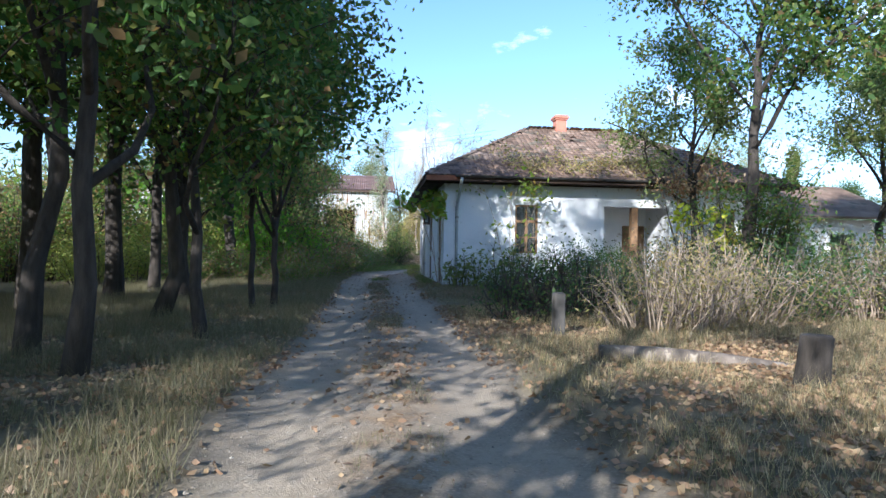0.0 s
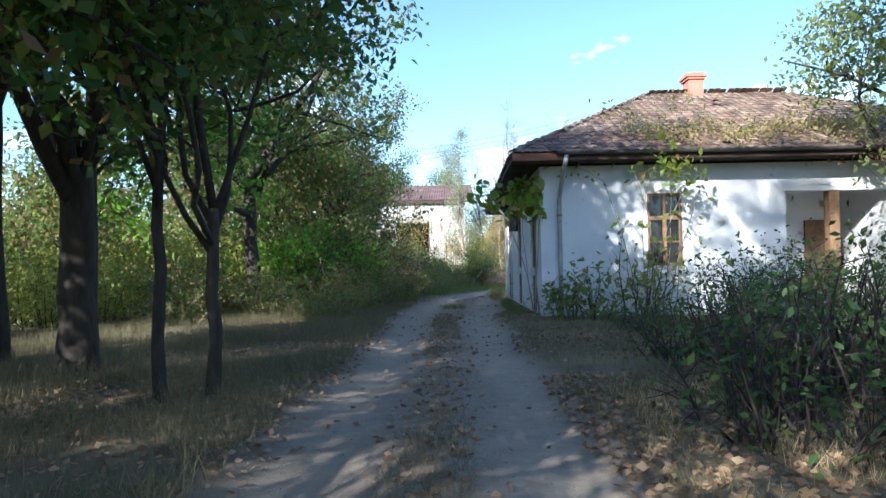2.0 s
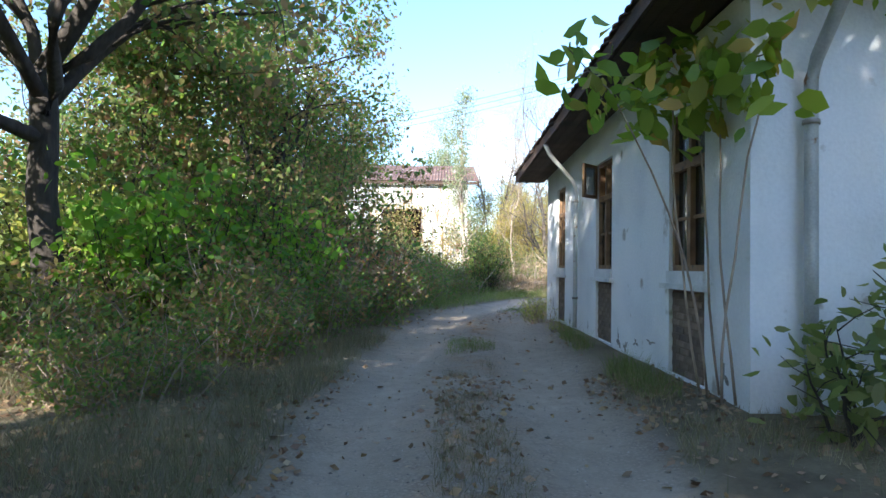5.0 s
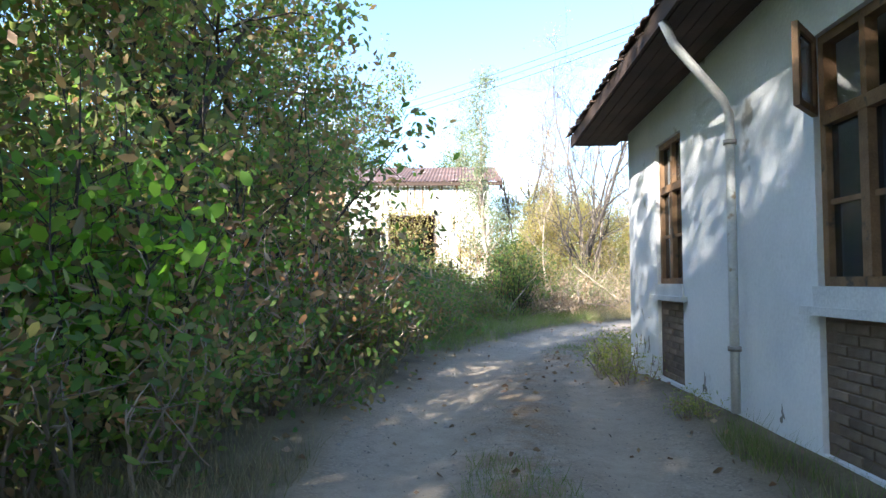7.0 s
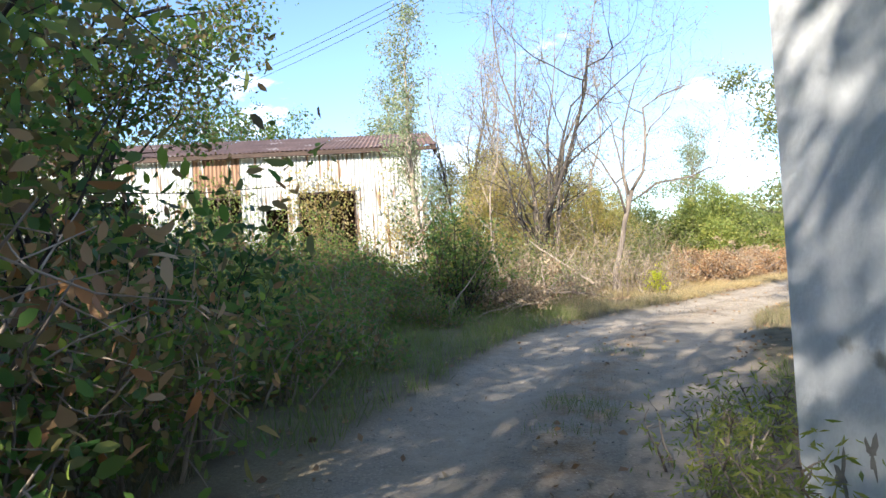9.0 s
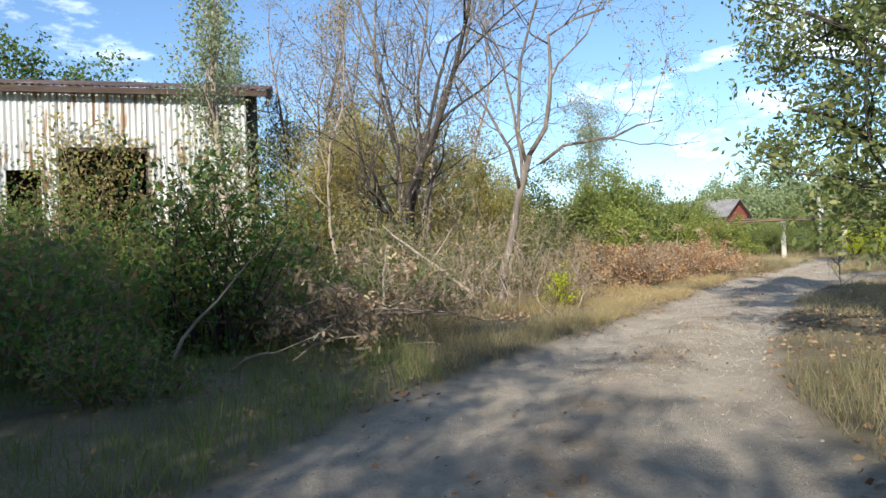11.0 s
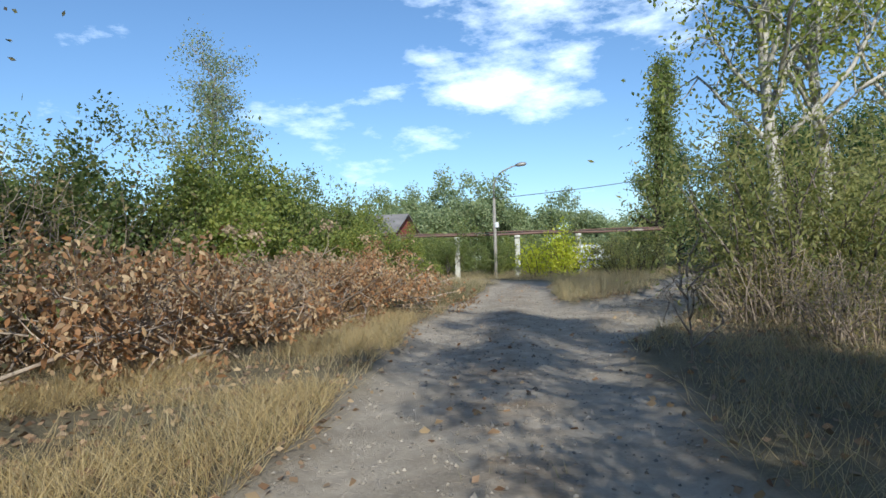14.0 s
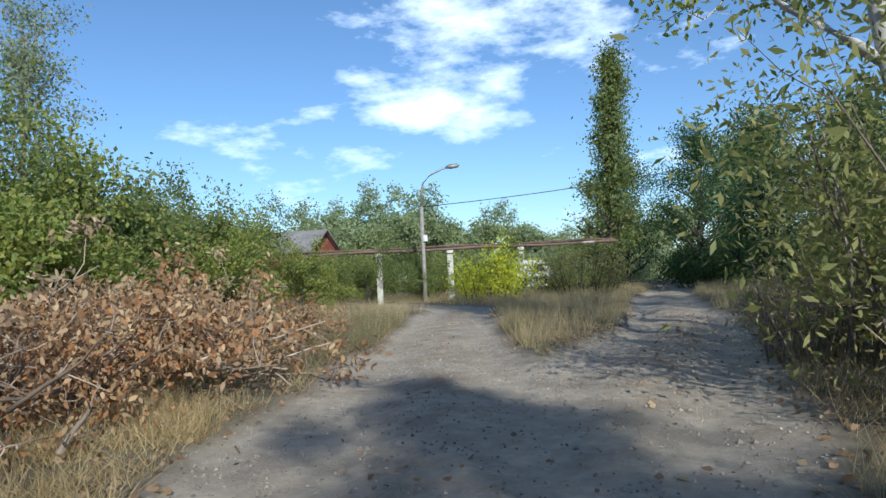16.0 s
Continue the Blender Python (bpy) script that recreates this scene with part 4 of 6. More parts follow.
for x0, x1 in ((-3.95, BX1), (-6.42, -3.95), (-8.87, -6.42), (-10.86, -8.87), (-13.3, -10.86), (-15.8, -13.3), (-18.3, -15.8), (-20.8, -18.3), (-23.4, -20.8), (BX0, -23.4)):
    if x0 in (-6.42, -10.86, -15.8, -20.8):
        sheet_row(x0, x1, 5.02, BTOP)
    elif x0 == -8.87:
        sheet_row(x0, x1, 4.34, BTOP)
        sheet_row(x0, x0 + 1.05, G0, 4.36)
        sheet_row(x1 - 0.5, x1, G0, 4.36)
    else:
        sheet_row(x0, x1, 4.0, BTOP)
        sheet_row(x0, x1, G0, 4.06)
for x in (-3.95, -6.42, -8.87, -10.86, -13.3, -15.8, -18.3, -20.8, -23.4):
    part("frame_post", box_mesh("frame_post", x - 0.07, x + 0.07, BY + 0.05, BY + 0.2, G0, BTOP, M_DARKWOOD), barn)
for x0, x1 in ((-6.42, -3.95), (-10.86, -8.87)):
    part("lintel", box_mesh("lintel", x0 + 0.07, x1 - 0.07, BY + 0.04, BY + 0.14, 4.9, 5.02, M_DARKWOOD), barn)
    part("window_frame", box_mesh("window_frame", (x0 + x1) / 2 - 0.04, (x0 + x1) / 2 + 0.04, BY + 0.06, BY + 0.12, 2.8, 4.9, M_DARKWOOD), barn)
part("back_wall", box_mesh("back_wall", BX0, BX1, BY + BDEEP - 0.1, BY + BDEEP, G0, 8.6, M_DARKWOOD), barn)
end_wall = part("end_wall", box_mesh("end_wall", BX1 - 0.12, BX1 - 0.05, BY + 0.25, BY + BDEEP - 0.1, G0, BTOP, M_DARKWOOD), barn, "dark weathered end wall of vertical boards")
for i in range(24):
    y0 = BY + 0.25 + i * (BDEEP - 0.35) / 24
    part("end_board", box_mesh("end_board", BX1 - 0.045, BX1 - 0.01 + 0.015 * (i % 2), y0, y0 + 0.285, G0 + (0 if i % 7 else 0.5), BTOP + 0.1 + (y0 - BY) * 0.26, M_DARKWOOD), end_wall)
part("far_end_wall", box_mesh("far_end_wall", BX0, BX0 + 0.05, BY + 0.1, BY + BDEEP - 0.1, G0, BTOP, M_DARKWOOD), barn)
slope = math.atan2(2.0, BDEEP)
RT = Matrix.Translation((0, BY - 0.35, BTOP + 0.05)) @ Matrix.Rotation(slope, 4, "X")
for k in range(10):
    x0 = BX0 - 0.3 + k * (BX1 + 0.7 - BX0 + 0.3) / 10
    x1 = x0 + (BX1 + 0.7 - BX0 + 0.3) / 10
    t = RT @ Matrix.Rotation(radians(90), 4, "X")
    part("roof_sheet", corrugated("roof_sheet", x0, x1 - 0.015, -8.3, 0, 0.012 * (k % 2), M_RUST, 0.2, 0.025, t), barn)
part("verge_board", mesh_from("verge_board", [tuple(RT @ Vector((x, y, z))) for x in (BX1 + 0.62, BX1 + 0.66) for y in (0, 8.3) for z in (-0.45, 0.0)], [(0, 1, 3, 2), (4, 6, 7, 5), (0, 4, 5, 1), (2, 3, 7, 6), (0, 2, 6, 4), (1, 5, 7, 3)], M_DARKWOOD), barn)
part("eave_board", box_mesh("eave_board", BX0 - 0.3, BX1 + 0.66, BY - 0.36, BY - 0.31, BTOP - 0.16, BTOP + 0.02, M_DARKWOOD), barn)

# ---- the far end: lamp, pipe rack, shed, van ----
LX, LY = 34.5, 50.3
lamp = thing("street_lamp", (LX, LY, G0), "grey street lamp on a concrete pole beside the track", "street lamp")
part("pole", tubes("pole", [([(LX, LY, 0.0), (LX, LY, 2.2), (LX, LY, 4.9)], [0.115, 0.10, 0.08])], M_POLE, 10), lamp)
arm_pts = [(LX, LY, 4.85), (LX, LY, 5.6), (LX + 0.1, LY - 0.1, 6.05), (LX + 0.35, LY - 0.35, 6.45), (LX + 0.75, LY - 0.75, 6.7), (LX + 1.0, LY - 1.0, 6.8)]
part("arm", tubes("arm", [(arm_pts, [0.045] * 6)], M_STEEL, 8), lamp)
part("lamp_head", tubes("lamp_head", [([(LX + 0.9, LY - 0.9, 6.78), (LX + 1.05, LY - 1.05, 6.82), (LX + 1.3, LY - 1.3, 6.86), (LX + 1.38, LY - 1.38, 6.87)], [0.05, 0.12, 0.11, 0.03])], M_STEEL, 10), lamp)
part("junction_box", box_mesh("junction_box", LX - 0.1, LX + 0.1, LY - 0.22, LY - 0.09, 3.2, 3.5, M_WHITE, 0.01), lamp)
part("ladder_strut", tubes("ladder_strut", [([(LX - 0.14, LY - 0.02, 2.4), (LX - 0.14, LY - 0.02, 4.2)], [0.02, 0.02])], M_STEEL, 6), lamp)

# rack of rusty pipes on concrete posts
R0, R1 = Vector((31.85, 56.1, 0)), Vector((41.6, 46.0, 0))
rd = (R1 - R0).normalized()
rs = Vector((-rd.y, rd.x, 0))
pr = thing("concrete_post", (0, 0, 0), "pale concrete post carrying rusty pipes", "post", "posts of the pipe rack")
bm = bmesh.new()
add_box(bm, -0.15, 0.15, -0.15, 0.15, -0.2, 2.45)
bmesh.ops.recalc_face_normals(bm, faces=bm.faces)
bmesh.ops.bevel(bm, geom=bm.edges[:], offset=0.02, segments=2, affect="EDGES")
part("shaft", bm_mesh("shaft", bm, M_CONC), pr)
part("head", box_mesh("head", -0.28, 0.28, -0.17, 0.17, 2.452, 2.6, M_CONC, 0.015), pr)
ang = math.degrees(math.atan2(rd.y, rd.x))
for k in range(4):
    q = R0 + rd * (3.68 * k)
    if k == 0:
        place(pr, q.x, q.y, ang + 90)
    else:
        again(pr, q.x, q.y, ang + 90)
for k, (o, z, r) in enumerate(((-0.17, 2.88, 0.07), (0.16, 2.9, 0.09), (-0.02, 3.02, 0.035))):
    a, b = R0 - rd * 6 + rs * o, R1 + rd * 2 + rs * o
    n = 12
    pts = [a.lerp(b, i / n) + Vector((0, 0, z + 0.03 * math.sin(i * 1.7 + k))) for i in range(n + 1)]
    tagged(new("rusty_pipe", tubes("rusty_pipe", [(pts, [r] * (n + 1))], M_RUST, 8)), "long rusty steel pipe lying on the concrete posts", "pipe", "pipes of the rack")

# red timber shed beyond the bushes
sx, sy = 41.0, 73.0
shed = thing("red_shed", (sx, sy, G0), "red timber shed with a grey roof far behind bushes", "shed")
sm = Matrix.Translation((sx, sy, G0)) @ Matrix.Rotation(radians(-60), 4, "Z")


def tm_(pts):
    return [tuple(sm @ Vector(p)) for p in pts]


part("wall", mesh_from("wall", tm_([(-4, -2.5, 0), (4, -2.5, 0), (4, 2.5, 0), (-4, 2.5, 0), (-4, -2.5, 3.9), (4, -2.5, 3.9), (4, 2.5, 3.9), (-4, 2.5, 3.9), (-4, 0, 5.3), (4, 0, 5.3)]),
                       [(0, 1, 5, 4), (2, 3, 7, 6), (1, 2, 6, 9, 5), (3, 0, 4, 8, 7)], M_REDWOOD), shed)
part("roof", mesh_from("roof", tm_([(-4.4, -3.0, 3.62), (4.4, -3.0, 3.62), (4.4, 0, 5.38), (-4.4, 0, 5.38), (-4.4, 3.0, 3.62), (4.4, 3.0, 3.62), (-4.4, -3.0, 3.72), (4.4, -3.0, 3.72), (4.4, 0, 5.48), (-4.4, 0, 5.48), (-4.4, 3.0, 3.72), (4.4, 3.0, 3.72)]),
                       [(0, 1, 2, 3), (3, 2, 5, 4), (9, 8, 7, 6), (10, 11, 8, 9), (0, 6, 7, 1), (4, 5, 11, 10), (1, 7, 8, 2), (2, 8, 11, 5), (0, 3, 9, 6), (3, 4, 10, 9)], M_GREYROOF), shed)
part("door", mesh_from("door", tm_([(4.03, -0.9, 0), (4.03, 0.9, 0), (4.03, 0.9, 2.6), (4.03, -0.9, 2.6), (4.09, -0.9, 0), (4.09, 0.9, 0), (4.09, 0.9, 2.6), (4.09, -0.9, 2.6)]),
                       [(4, 5, 6, 7), (0, 3, 2, 1), (0, 4, 7, 3), (1, 2, 6, 5), (3, 7, 6, 2)], M_DARKWOOD), shed)

# white van behind the bush
vx, vy = 43.2, 50.6
vm = Matrix.Translation((vx, vy, G0)) @ Matrix.Rotation(radians(-40), 4, "Z")
van = thing("white_van", (vx, vy, G0), "white van parked behind the bushes", "van")
prof = [(-2.2, 0.45), (2.1, 0.45), (2.3, 0.7), (2.25, 1.05), (1.5, 1.25), (0.95, 1.95), (-2.1, 2.0), (-2.25, 1.6)]
bv = [tuple(vm @ Vector((x, s, z))) for s in (-0.85, 0.85) for x, z in prof]
part("body", mesh_from("body", bv, [tuple(range(8)), tuple(reversed(range(8, 16)))] + [(i, i + 8, (i + 1) % 8 + 8, (i + 1) % 8) for i in range(8)], M_WHITE), van)
for x in (-1.4, 1.45):
    for s in (-0.87, 0.87):
        c = vm @ Vector((x, s, 0.33))
        d = vm.to_3x3() @ Vector((0, 0.1, 0))
        wh = part("wheel", tubes("wheel", [([c - d, c + d], [0.33, 0.33])], M_RUBBER, 16), van)
        part("rim", tubes("rim", [([c - d * 1.05, c + d * 1.05], [0.19, 0.19])], M_STEEL, 12), wh)
part("side_window", mesh_from("side_window", [tuple(vm @ Vector(p)) for p in ((0.35, -0.856, 1.3), (1.1, -0.856, 1.3), (0.85, -0.856, 1.7), (0.35, -0.856, 1.72), (0.35, -0.862, 1.3), (1.1, -0.862, 1.3), (0.85, -0.862, 1.7), (0.35, -0.862, 1.72))],
                              [(4, 5, 6, 7), (0, 1, 5, 4), (1, 2, 6, 5), (2, 3, 7, 6), (3, 0, 4, 7)], M_DARKIN), van)


def cable(p0, p1, sag, r=0.02):
    pts = []
    for i in range(17):
        t = i / 16
        p = Vector(p0).lerp(Vector(p1), t)
        pts.append(p - Vector((0, 0, 4 * sag * t * (1 - t))))
    return tagged(new("overhead_cable", tubes("overhead_cable", [(pts, [r] * 17)], M_CABLE, 5)), "black overhead cable hanging between poles", "cable", "overhead cables")


cable((LX, LY, 4.9), (60, 38, 9.5), 0.5)
for k in range(3):
    cable((-15.0 + k * 0.4, 43.5, 10.6 + 0.5 * k), (4.5 + k * 0.3, 16.5, 8.4 + 0.3 * k), 0.5, 0.009)

# gate post and fallen slab in the front garden
tagged(new("gate_post", box_mesh("gate_post", 0.15, 0.33, -13.3, -13.12, 0.1, 0.9, M_OLDPOST, 0.03)), "weathered dark grey gate post in the weeds", "post")
tagged(new("tree_stump", tubes("tree_stump", [([(1.62, -17.0, 0.05), (1.62, -17.0, 0.2), (1.64, -17.0, 0.45), (1.66, -17.02, 0.74), (1.66, -17.02, 0.76)], [0.22, 0.175, 0.155, 0.15, 0.13])], M_BARK, 14)), "dark sawn tree stump", "stump")
tagged(new("fallen_log", tubes("fallen_log", [limb(np.random.default_rng(3), (0.1, -15.35, 0.3), (1, -0.22, 0.01), 2.3, 0.12, 0.095, 7, 0.1)], M_GREYBARK, 10)), "pale fallen log lying in dry grass", "log")

# dead wood before the barn
tagged(new("dead_branch", tubes("dead_branch", [limb(np.random.default_rng(4), (3.67, 26.35, 0.72), (-1.16, 2.6, 1.15), 3.4, 0.045, 0.018, 6, 0.08), limb(np.random.default_rng(5), (3.1, 27.5, 1.25), (0.8, 0.5, 0.9), 1.3, 0.02, 0.006, 4, 0.2)], M_PALEBARK, 7)), "bare pale dead branch leaning out of the thicket", "branch")
for k, (a, d, ln, r) in enumerate((((-1.2, 21.6, 0.25), (1, 0.55, 0.35), 2.0, 0.03), ((-0.6, 21.9, 0.2), (1, 0.2, 0.05), 1.6, 0.025), ((0.2, 22.3, 0.2), (0.8, 0.6, 0.5), 1.4, 0.02), ((5.2, 25.9, 0.2), (-0.55, 0.5, 1.2), 2.0, 0.012), ((5.9, 26.4, 0.2), (0.75, 0.5, 1.2), 1.9, 0.012))):
    tagged(new("dead_branch", tubes("dead_branch", [limb(np.random.default_rng(60 + k), a, d, ln, r, 0.004, 7, 0.5)], M_TWIG, 6)), "thin pale dead branch beside the track", "branch", "dead branches")

# ---- trees and bushes ----
# the wood beside the track
W = "broadleaf tree with a slender dark trunk in the roadside wood"
t1 = place(tree("roadside_tree", 11, 9.0, 3.6, 9500, 0.14, L_GREEN, M_BARK, W, clear=2.3, split=True, trunk=0.115, fork=0.2, limbs=11, subs=5), -5.5, -16.15, 0)
t2 = place(tree("roadside_tree", 12, 9.5, 3.6, 9500, 0.14, L_GREEN, M_BARK, W, clear=2.3, split=True, trunk=0.13, fork=0.2, limbs=11, subs=5), -6.5, -15.0, 40)
place(forked_tree("roadside_tree", 13, 1.95, 0.072, ((110, 82, 5.6), (-8, 56, 2.9), (172, 58, 3.6), (100, 68, 3.2), (-95, 60, 3.2), (205, 46, 2.8)), 12000, 0.13, L_GREEN, M_BARK, "slim dark-stemmed tree parting low beside the track", lean=(0.04, 0.0), clear=(1.3, 3.2)), -4.62, -9.1)
place(forked_tree("roadside_tree", 17, 2.5, 0.062, ((200, 80, 5.4), (150, 58, 3.6), (60, 76, 3.4), (245, 58, 3.4), (-60, 62, 3.0)), 10000, 0.13, L_GREEN, M_BARK, "slim dark-stemmed tree parting low beside the track", lean=(-0.03, 0.05), clear=(1.3, 3.2)), -4.95, -9.45)
t4 = place(tree("roadside_tree", 14, 9.0, 3.8, 11000, 0.15, L_GREEN, M_BARK, W, split=True, trunk=0.15, fork=0.3, limbs=11, subs=5), -6.35, -11.0, 130)
t5 = place(forked_tree("roadside_tree", 15, 2.75, 0.235, ((165, 52, 5.0), (12, 56, 5.2), (80, 66, 5.0), (265, 58, 4.6), (215, 72, 5.2)), 14000, 0.15, L_GREEN, M_BARK, "thick-trunked broadleaf tree in dry grass", levels=3, spread=0.26), -6.98, -7.4)
place(forked_tree("roadside_tree", 24, 3.2, 0.15, ((-15, 48, 4.6), (25, 62, 4.8), (60, 34, 3.6), (-60, 50, 4.0), (180, 60, 4.2), (100, 78, 5.0)), 7500, 0.16, L_FRESH, M_BARK, "leafy broadleaf tree reaching out over the track", spread=0.25, corners=6), -8.3, -4.8)
t6 = place(forked_tree("walnut_tree", 16, 3.9, 0.22, ((10, 72, 4.8), (2, 34, 4.4), (182, 26, 3.4), (250, 40, 3.8), (95, 52, 4.4), (-48, 44, 3.8), (140, 60, 4.6), (-100, 30, 2.8)), 13000, 0.15, L_MIXED, M_BARK, "spreading walnut tree with large leaves in the hedge", lean=(-0.15, 0.0), corners=6, spread=0.24), -8.05, 3.5)
tall = place(forked_tree("tall_hedge_tree", 20, 4.6, 0.2, ((20, 78, 7.4), (150, 60, 5.2), (-30, 55, 4.8), (250, 58, 5.0), (80, 62, 5.2), (200, 70, 5.8)), 15000, 0.17, L_MIXED, M_BARK, "tall broadleaf tree rising out of the hedge", spread=0.3), -7.9, 14.4, 0, 0.68)
for x, y, r, q in ((-7.4, 18.4, 130, 0.6), (-6.6, 10.2, 250, 0.72), (-8.7, -6.6, 40, 1.0), (-9.0, -9.8, 170, 0.95)):
    again(tall, x, y, r, q)
# copies south of y=-20 are unseen, most added to shade the track
for x, y, r, s, o in ((-8.0, -23.4, 200, 0.62, t2), (-5.4, -25.8, 90, 0.55, t2), (-13.0, -21.0, 20, 0.9, t4), (-4.95, -13.4, 200, 0.8, t1), (-10, -13, 70, 1.0, t4), (1.2, -28.5, 140, 1.0, t2), (-14, -27, 30, 1.0, t4), (-11, -23.5, 100, 1.0, t1), (-6.5, -33, 0, 1.0, t1), (-14, 17, 120, 1.0, t6), (-30, -24, 0, 1.2, t4)):
    again(o, x, y, r, s)
for x, y, r, s, o in ((-38, -4, 0, 1.3, t1), (-40, 12, 0, 1.3, t2), (2.5, -34, 80, 1.0, t5), (8, -30, 20, 1.1, t1)):
    again(o, x, y, r, s)

# two unseen trees, added only to throw shade on the south wall
shade = place(tree("roadside_tree", 19, 16.0, 4.4, 11500, 0.17, L_GREEN, M_BARK, "very tall unseen broadleaf tree added to shade the house", clear=2.0, split=True, trunk=0.15, fork=0.16, limbs=17, subs=5), -8.2, -19.6)
again(shade, -5.6, -23.9, 100, 1.12)

t9 = place(tree("roadside_tree", 18, 6.6, 2.6, 9000, 0.16, L_MIXED, M_BARK, "young leafy tree in the roadside hedge", split=True, trunk=0.09, fork=0.1, limbs=17, subs=5, open_angle=0.7), -14.4, -7.6, 0)
for x, y, r, s in ((-11.0, -13.5, 60, 1.0), (-12.2, 1.0, 30, 0.9), (-8.8, 7.4, 300, 0.95)):
    again(t9, x, y, r, s)

# tall trees in front of the house
t7 = place(tree("front_garden_tree", 21, 10.5, 4.8, 19000, 0.15, L_GREEN, M_BARK, "tall open-crowned tree in the front garden", split=True, trunk=0.2, fork=0.4, limbs=11, subs=5, lean=(0.07, 0.0)), 7.0, -7.6, 0)
t8 = place(tree("front_garden_tree", 22, 8.5, 4.0, 9000, 0.14, L_MID, M_BARK, "leaning half-bare tree close to the house", split=True, trunk=0.2, fork=0.4, limbs=9, subs=5, lean=(-0.12, -0.05)), 8.6, -1.7, 0)
for x, y, r, s, o in ((12, -9, 120, 1.0, t7), (15, -14, 20, 1.1, t7), (20, -7, 200, 1.1, t7), (13.5, -3.5, 90, 0.9, t8), (24, -14, 60, 1.2, t7), (20, 2, 60, 1.0, t7)):
    again(o, x, y, r, s)

place(shrub("trunk_ivy", 48, 1.7, 1.7, 4.6, 3600, 0.11, L_GREEN, "thick ivy wrapped round a garden tree's trunk", stems=22, spread=0.2, low=1.3, category="ivy"), 7.2, -7.5)
place(shrub("hanging_creeper", 50, 1.9, 1.7, 5.6, 1500, 0.12, L_RUSSET, "dead brown creeper climbing a garden tree", bark=M_GREYBARK, stems=20, spread=0.22, low=3.4, droop=0.6, category="creeper"), 8.3, -2.0)
place(forked_tree("green_sapling", 49, 2.1, 0.018, ((20, 40, 0.9), (170, 50, 0.8), (270, 30, 0.8)), 150, 0.2, L_BRIGHT, M_BARK, "thin sapling with bright yellow-green leaves", lean=(0.15, 0.0), levels=1, spread=0.16, droop=0.6, corners=6, category="sapling"), 6.1, -6.3)

# hedge along the left of the track
H = "dense overgrown roadside bush with broad green leaves"
h1 = place(shrub("roadside_bush", 31, 5.4, 6.0, 6.4, 10500, 0.145, L_MIXED, H, corners=6, stems=46, spread=0.25), -7.0, 11.4, 0)
h2 = place(shrub("roadside_bush", 32, 4.6, 5.0, 4.4, 8500, 0.125, L_MIXED, "dense green bush beside the track", corners=6, stems=40, spread=0.3), -6.6, 8.0, 0)
h3 = place(shrub("roadside_bush", 33, 5.0, 5.0, 3.4, 7000, 0.15, L_LIGHT, "sunlit yellow-green bush in the hedge", stems=36, spread=0.3), -9.6, 6.4, 0)
h4 = place(shrub("roadside_bush", 34, 4.2, 4.2, 2.8, 7000, 0.13, L_DARK, "low dark bush spilling to the track's edge", stems=36, spread=0.24), -5.7, 15.0, 0)
for x, y, r, s, o in ((-11.5, 10, 50, 0.9, h1), (-8.0, 15.5, 220, 0.95, h1), (-12.5, 4.0, 30, 1.0, h3), (-9.0, 19, 70, 0.8, h2), (-5.2, 18.6, 40, 0.55, h3), (-15, 1, 80, 1.0, h2), (-17, -4, 80, 1.1, h2), (-13.5, -7, 180, 0.75, h2), (-11.5, -10, 60, 0.7, h2), (-11.0, -1.0, 60, 0.6, h3), (-16, 7, 60, 1.3, h2), (-15, -13, 0, 1.1, h2), (-19, -17, 40, 1.6, h3), (-20, -9, 0, 1.4, h2)):
    again(o, x, y, r, s)
for x, y, r, s, o in ((-22, -2, 0, 1.7, h3), (-20, 5, 0, 1.6, h3), (-26, -14, 0, 2.0, h3), (-28, -4, 0, 2.0, h3), (-26, 8, 0, 2.0, h3), (-21, 14, 0, 1.6, h3), (-20, 22, 0, 1.5, h2), (-7.0, 25.5, 10, 0.62, h2), (-11, 27, 110, 0.75, h2), (-4.4, 27.6, 60, 0.6, h2), (-9.4, 32.6, 200, 0.95, h2), (-14, 32, 10, 1.2, h2), (-6.0, 32.6, 100, 0.9, h2), (-2.6, 29.8, 160, 0.5, h3), (-3.6, 32.6, 20, 0.62, h2), (-7.6, 29.2, 280, 0.75, h2)):
    again(o, x, y, r, s)
for x, y, r, s, o in ((-17, 27, 0, 1.0, h2),):
    again(o, x, y, r, s)
place(shrub("roadside_bush", 35, 1.7, 1.6, 3.1, 5200, 0.10, L_GREEN, "tall deep green bush before the barn", stems=30, spread=0.17), -0.75, 23.4)
place(shrub("roadside_bush", 40, 1.5, 1.4, 3.4, 3600, 0.10, L_MID, "green bush at the barn's corner", stems=26, spread=0.17), -0.1, 30.8)

# low growth that spills to the track's edge
hw = place(shrub("hedge_weeds", 36, 2.0, 2.4, 1.3, 2600, 0.085, L_MIXED, "low tangle of green and browning weeds", bark=M_TWIG, corners=6, stems=30, spread=0.16, category="weeds", group="weeds below the hedge"), -4.9, 5.0)
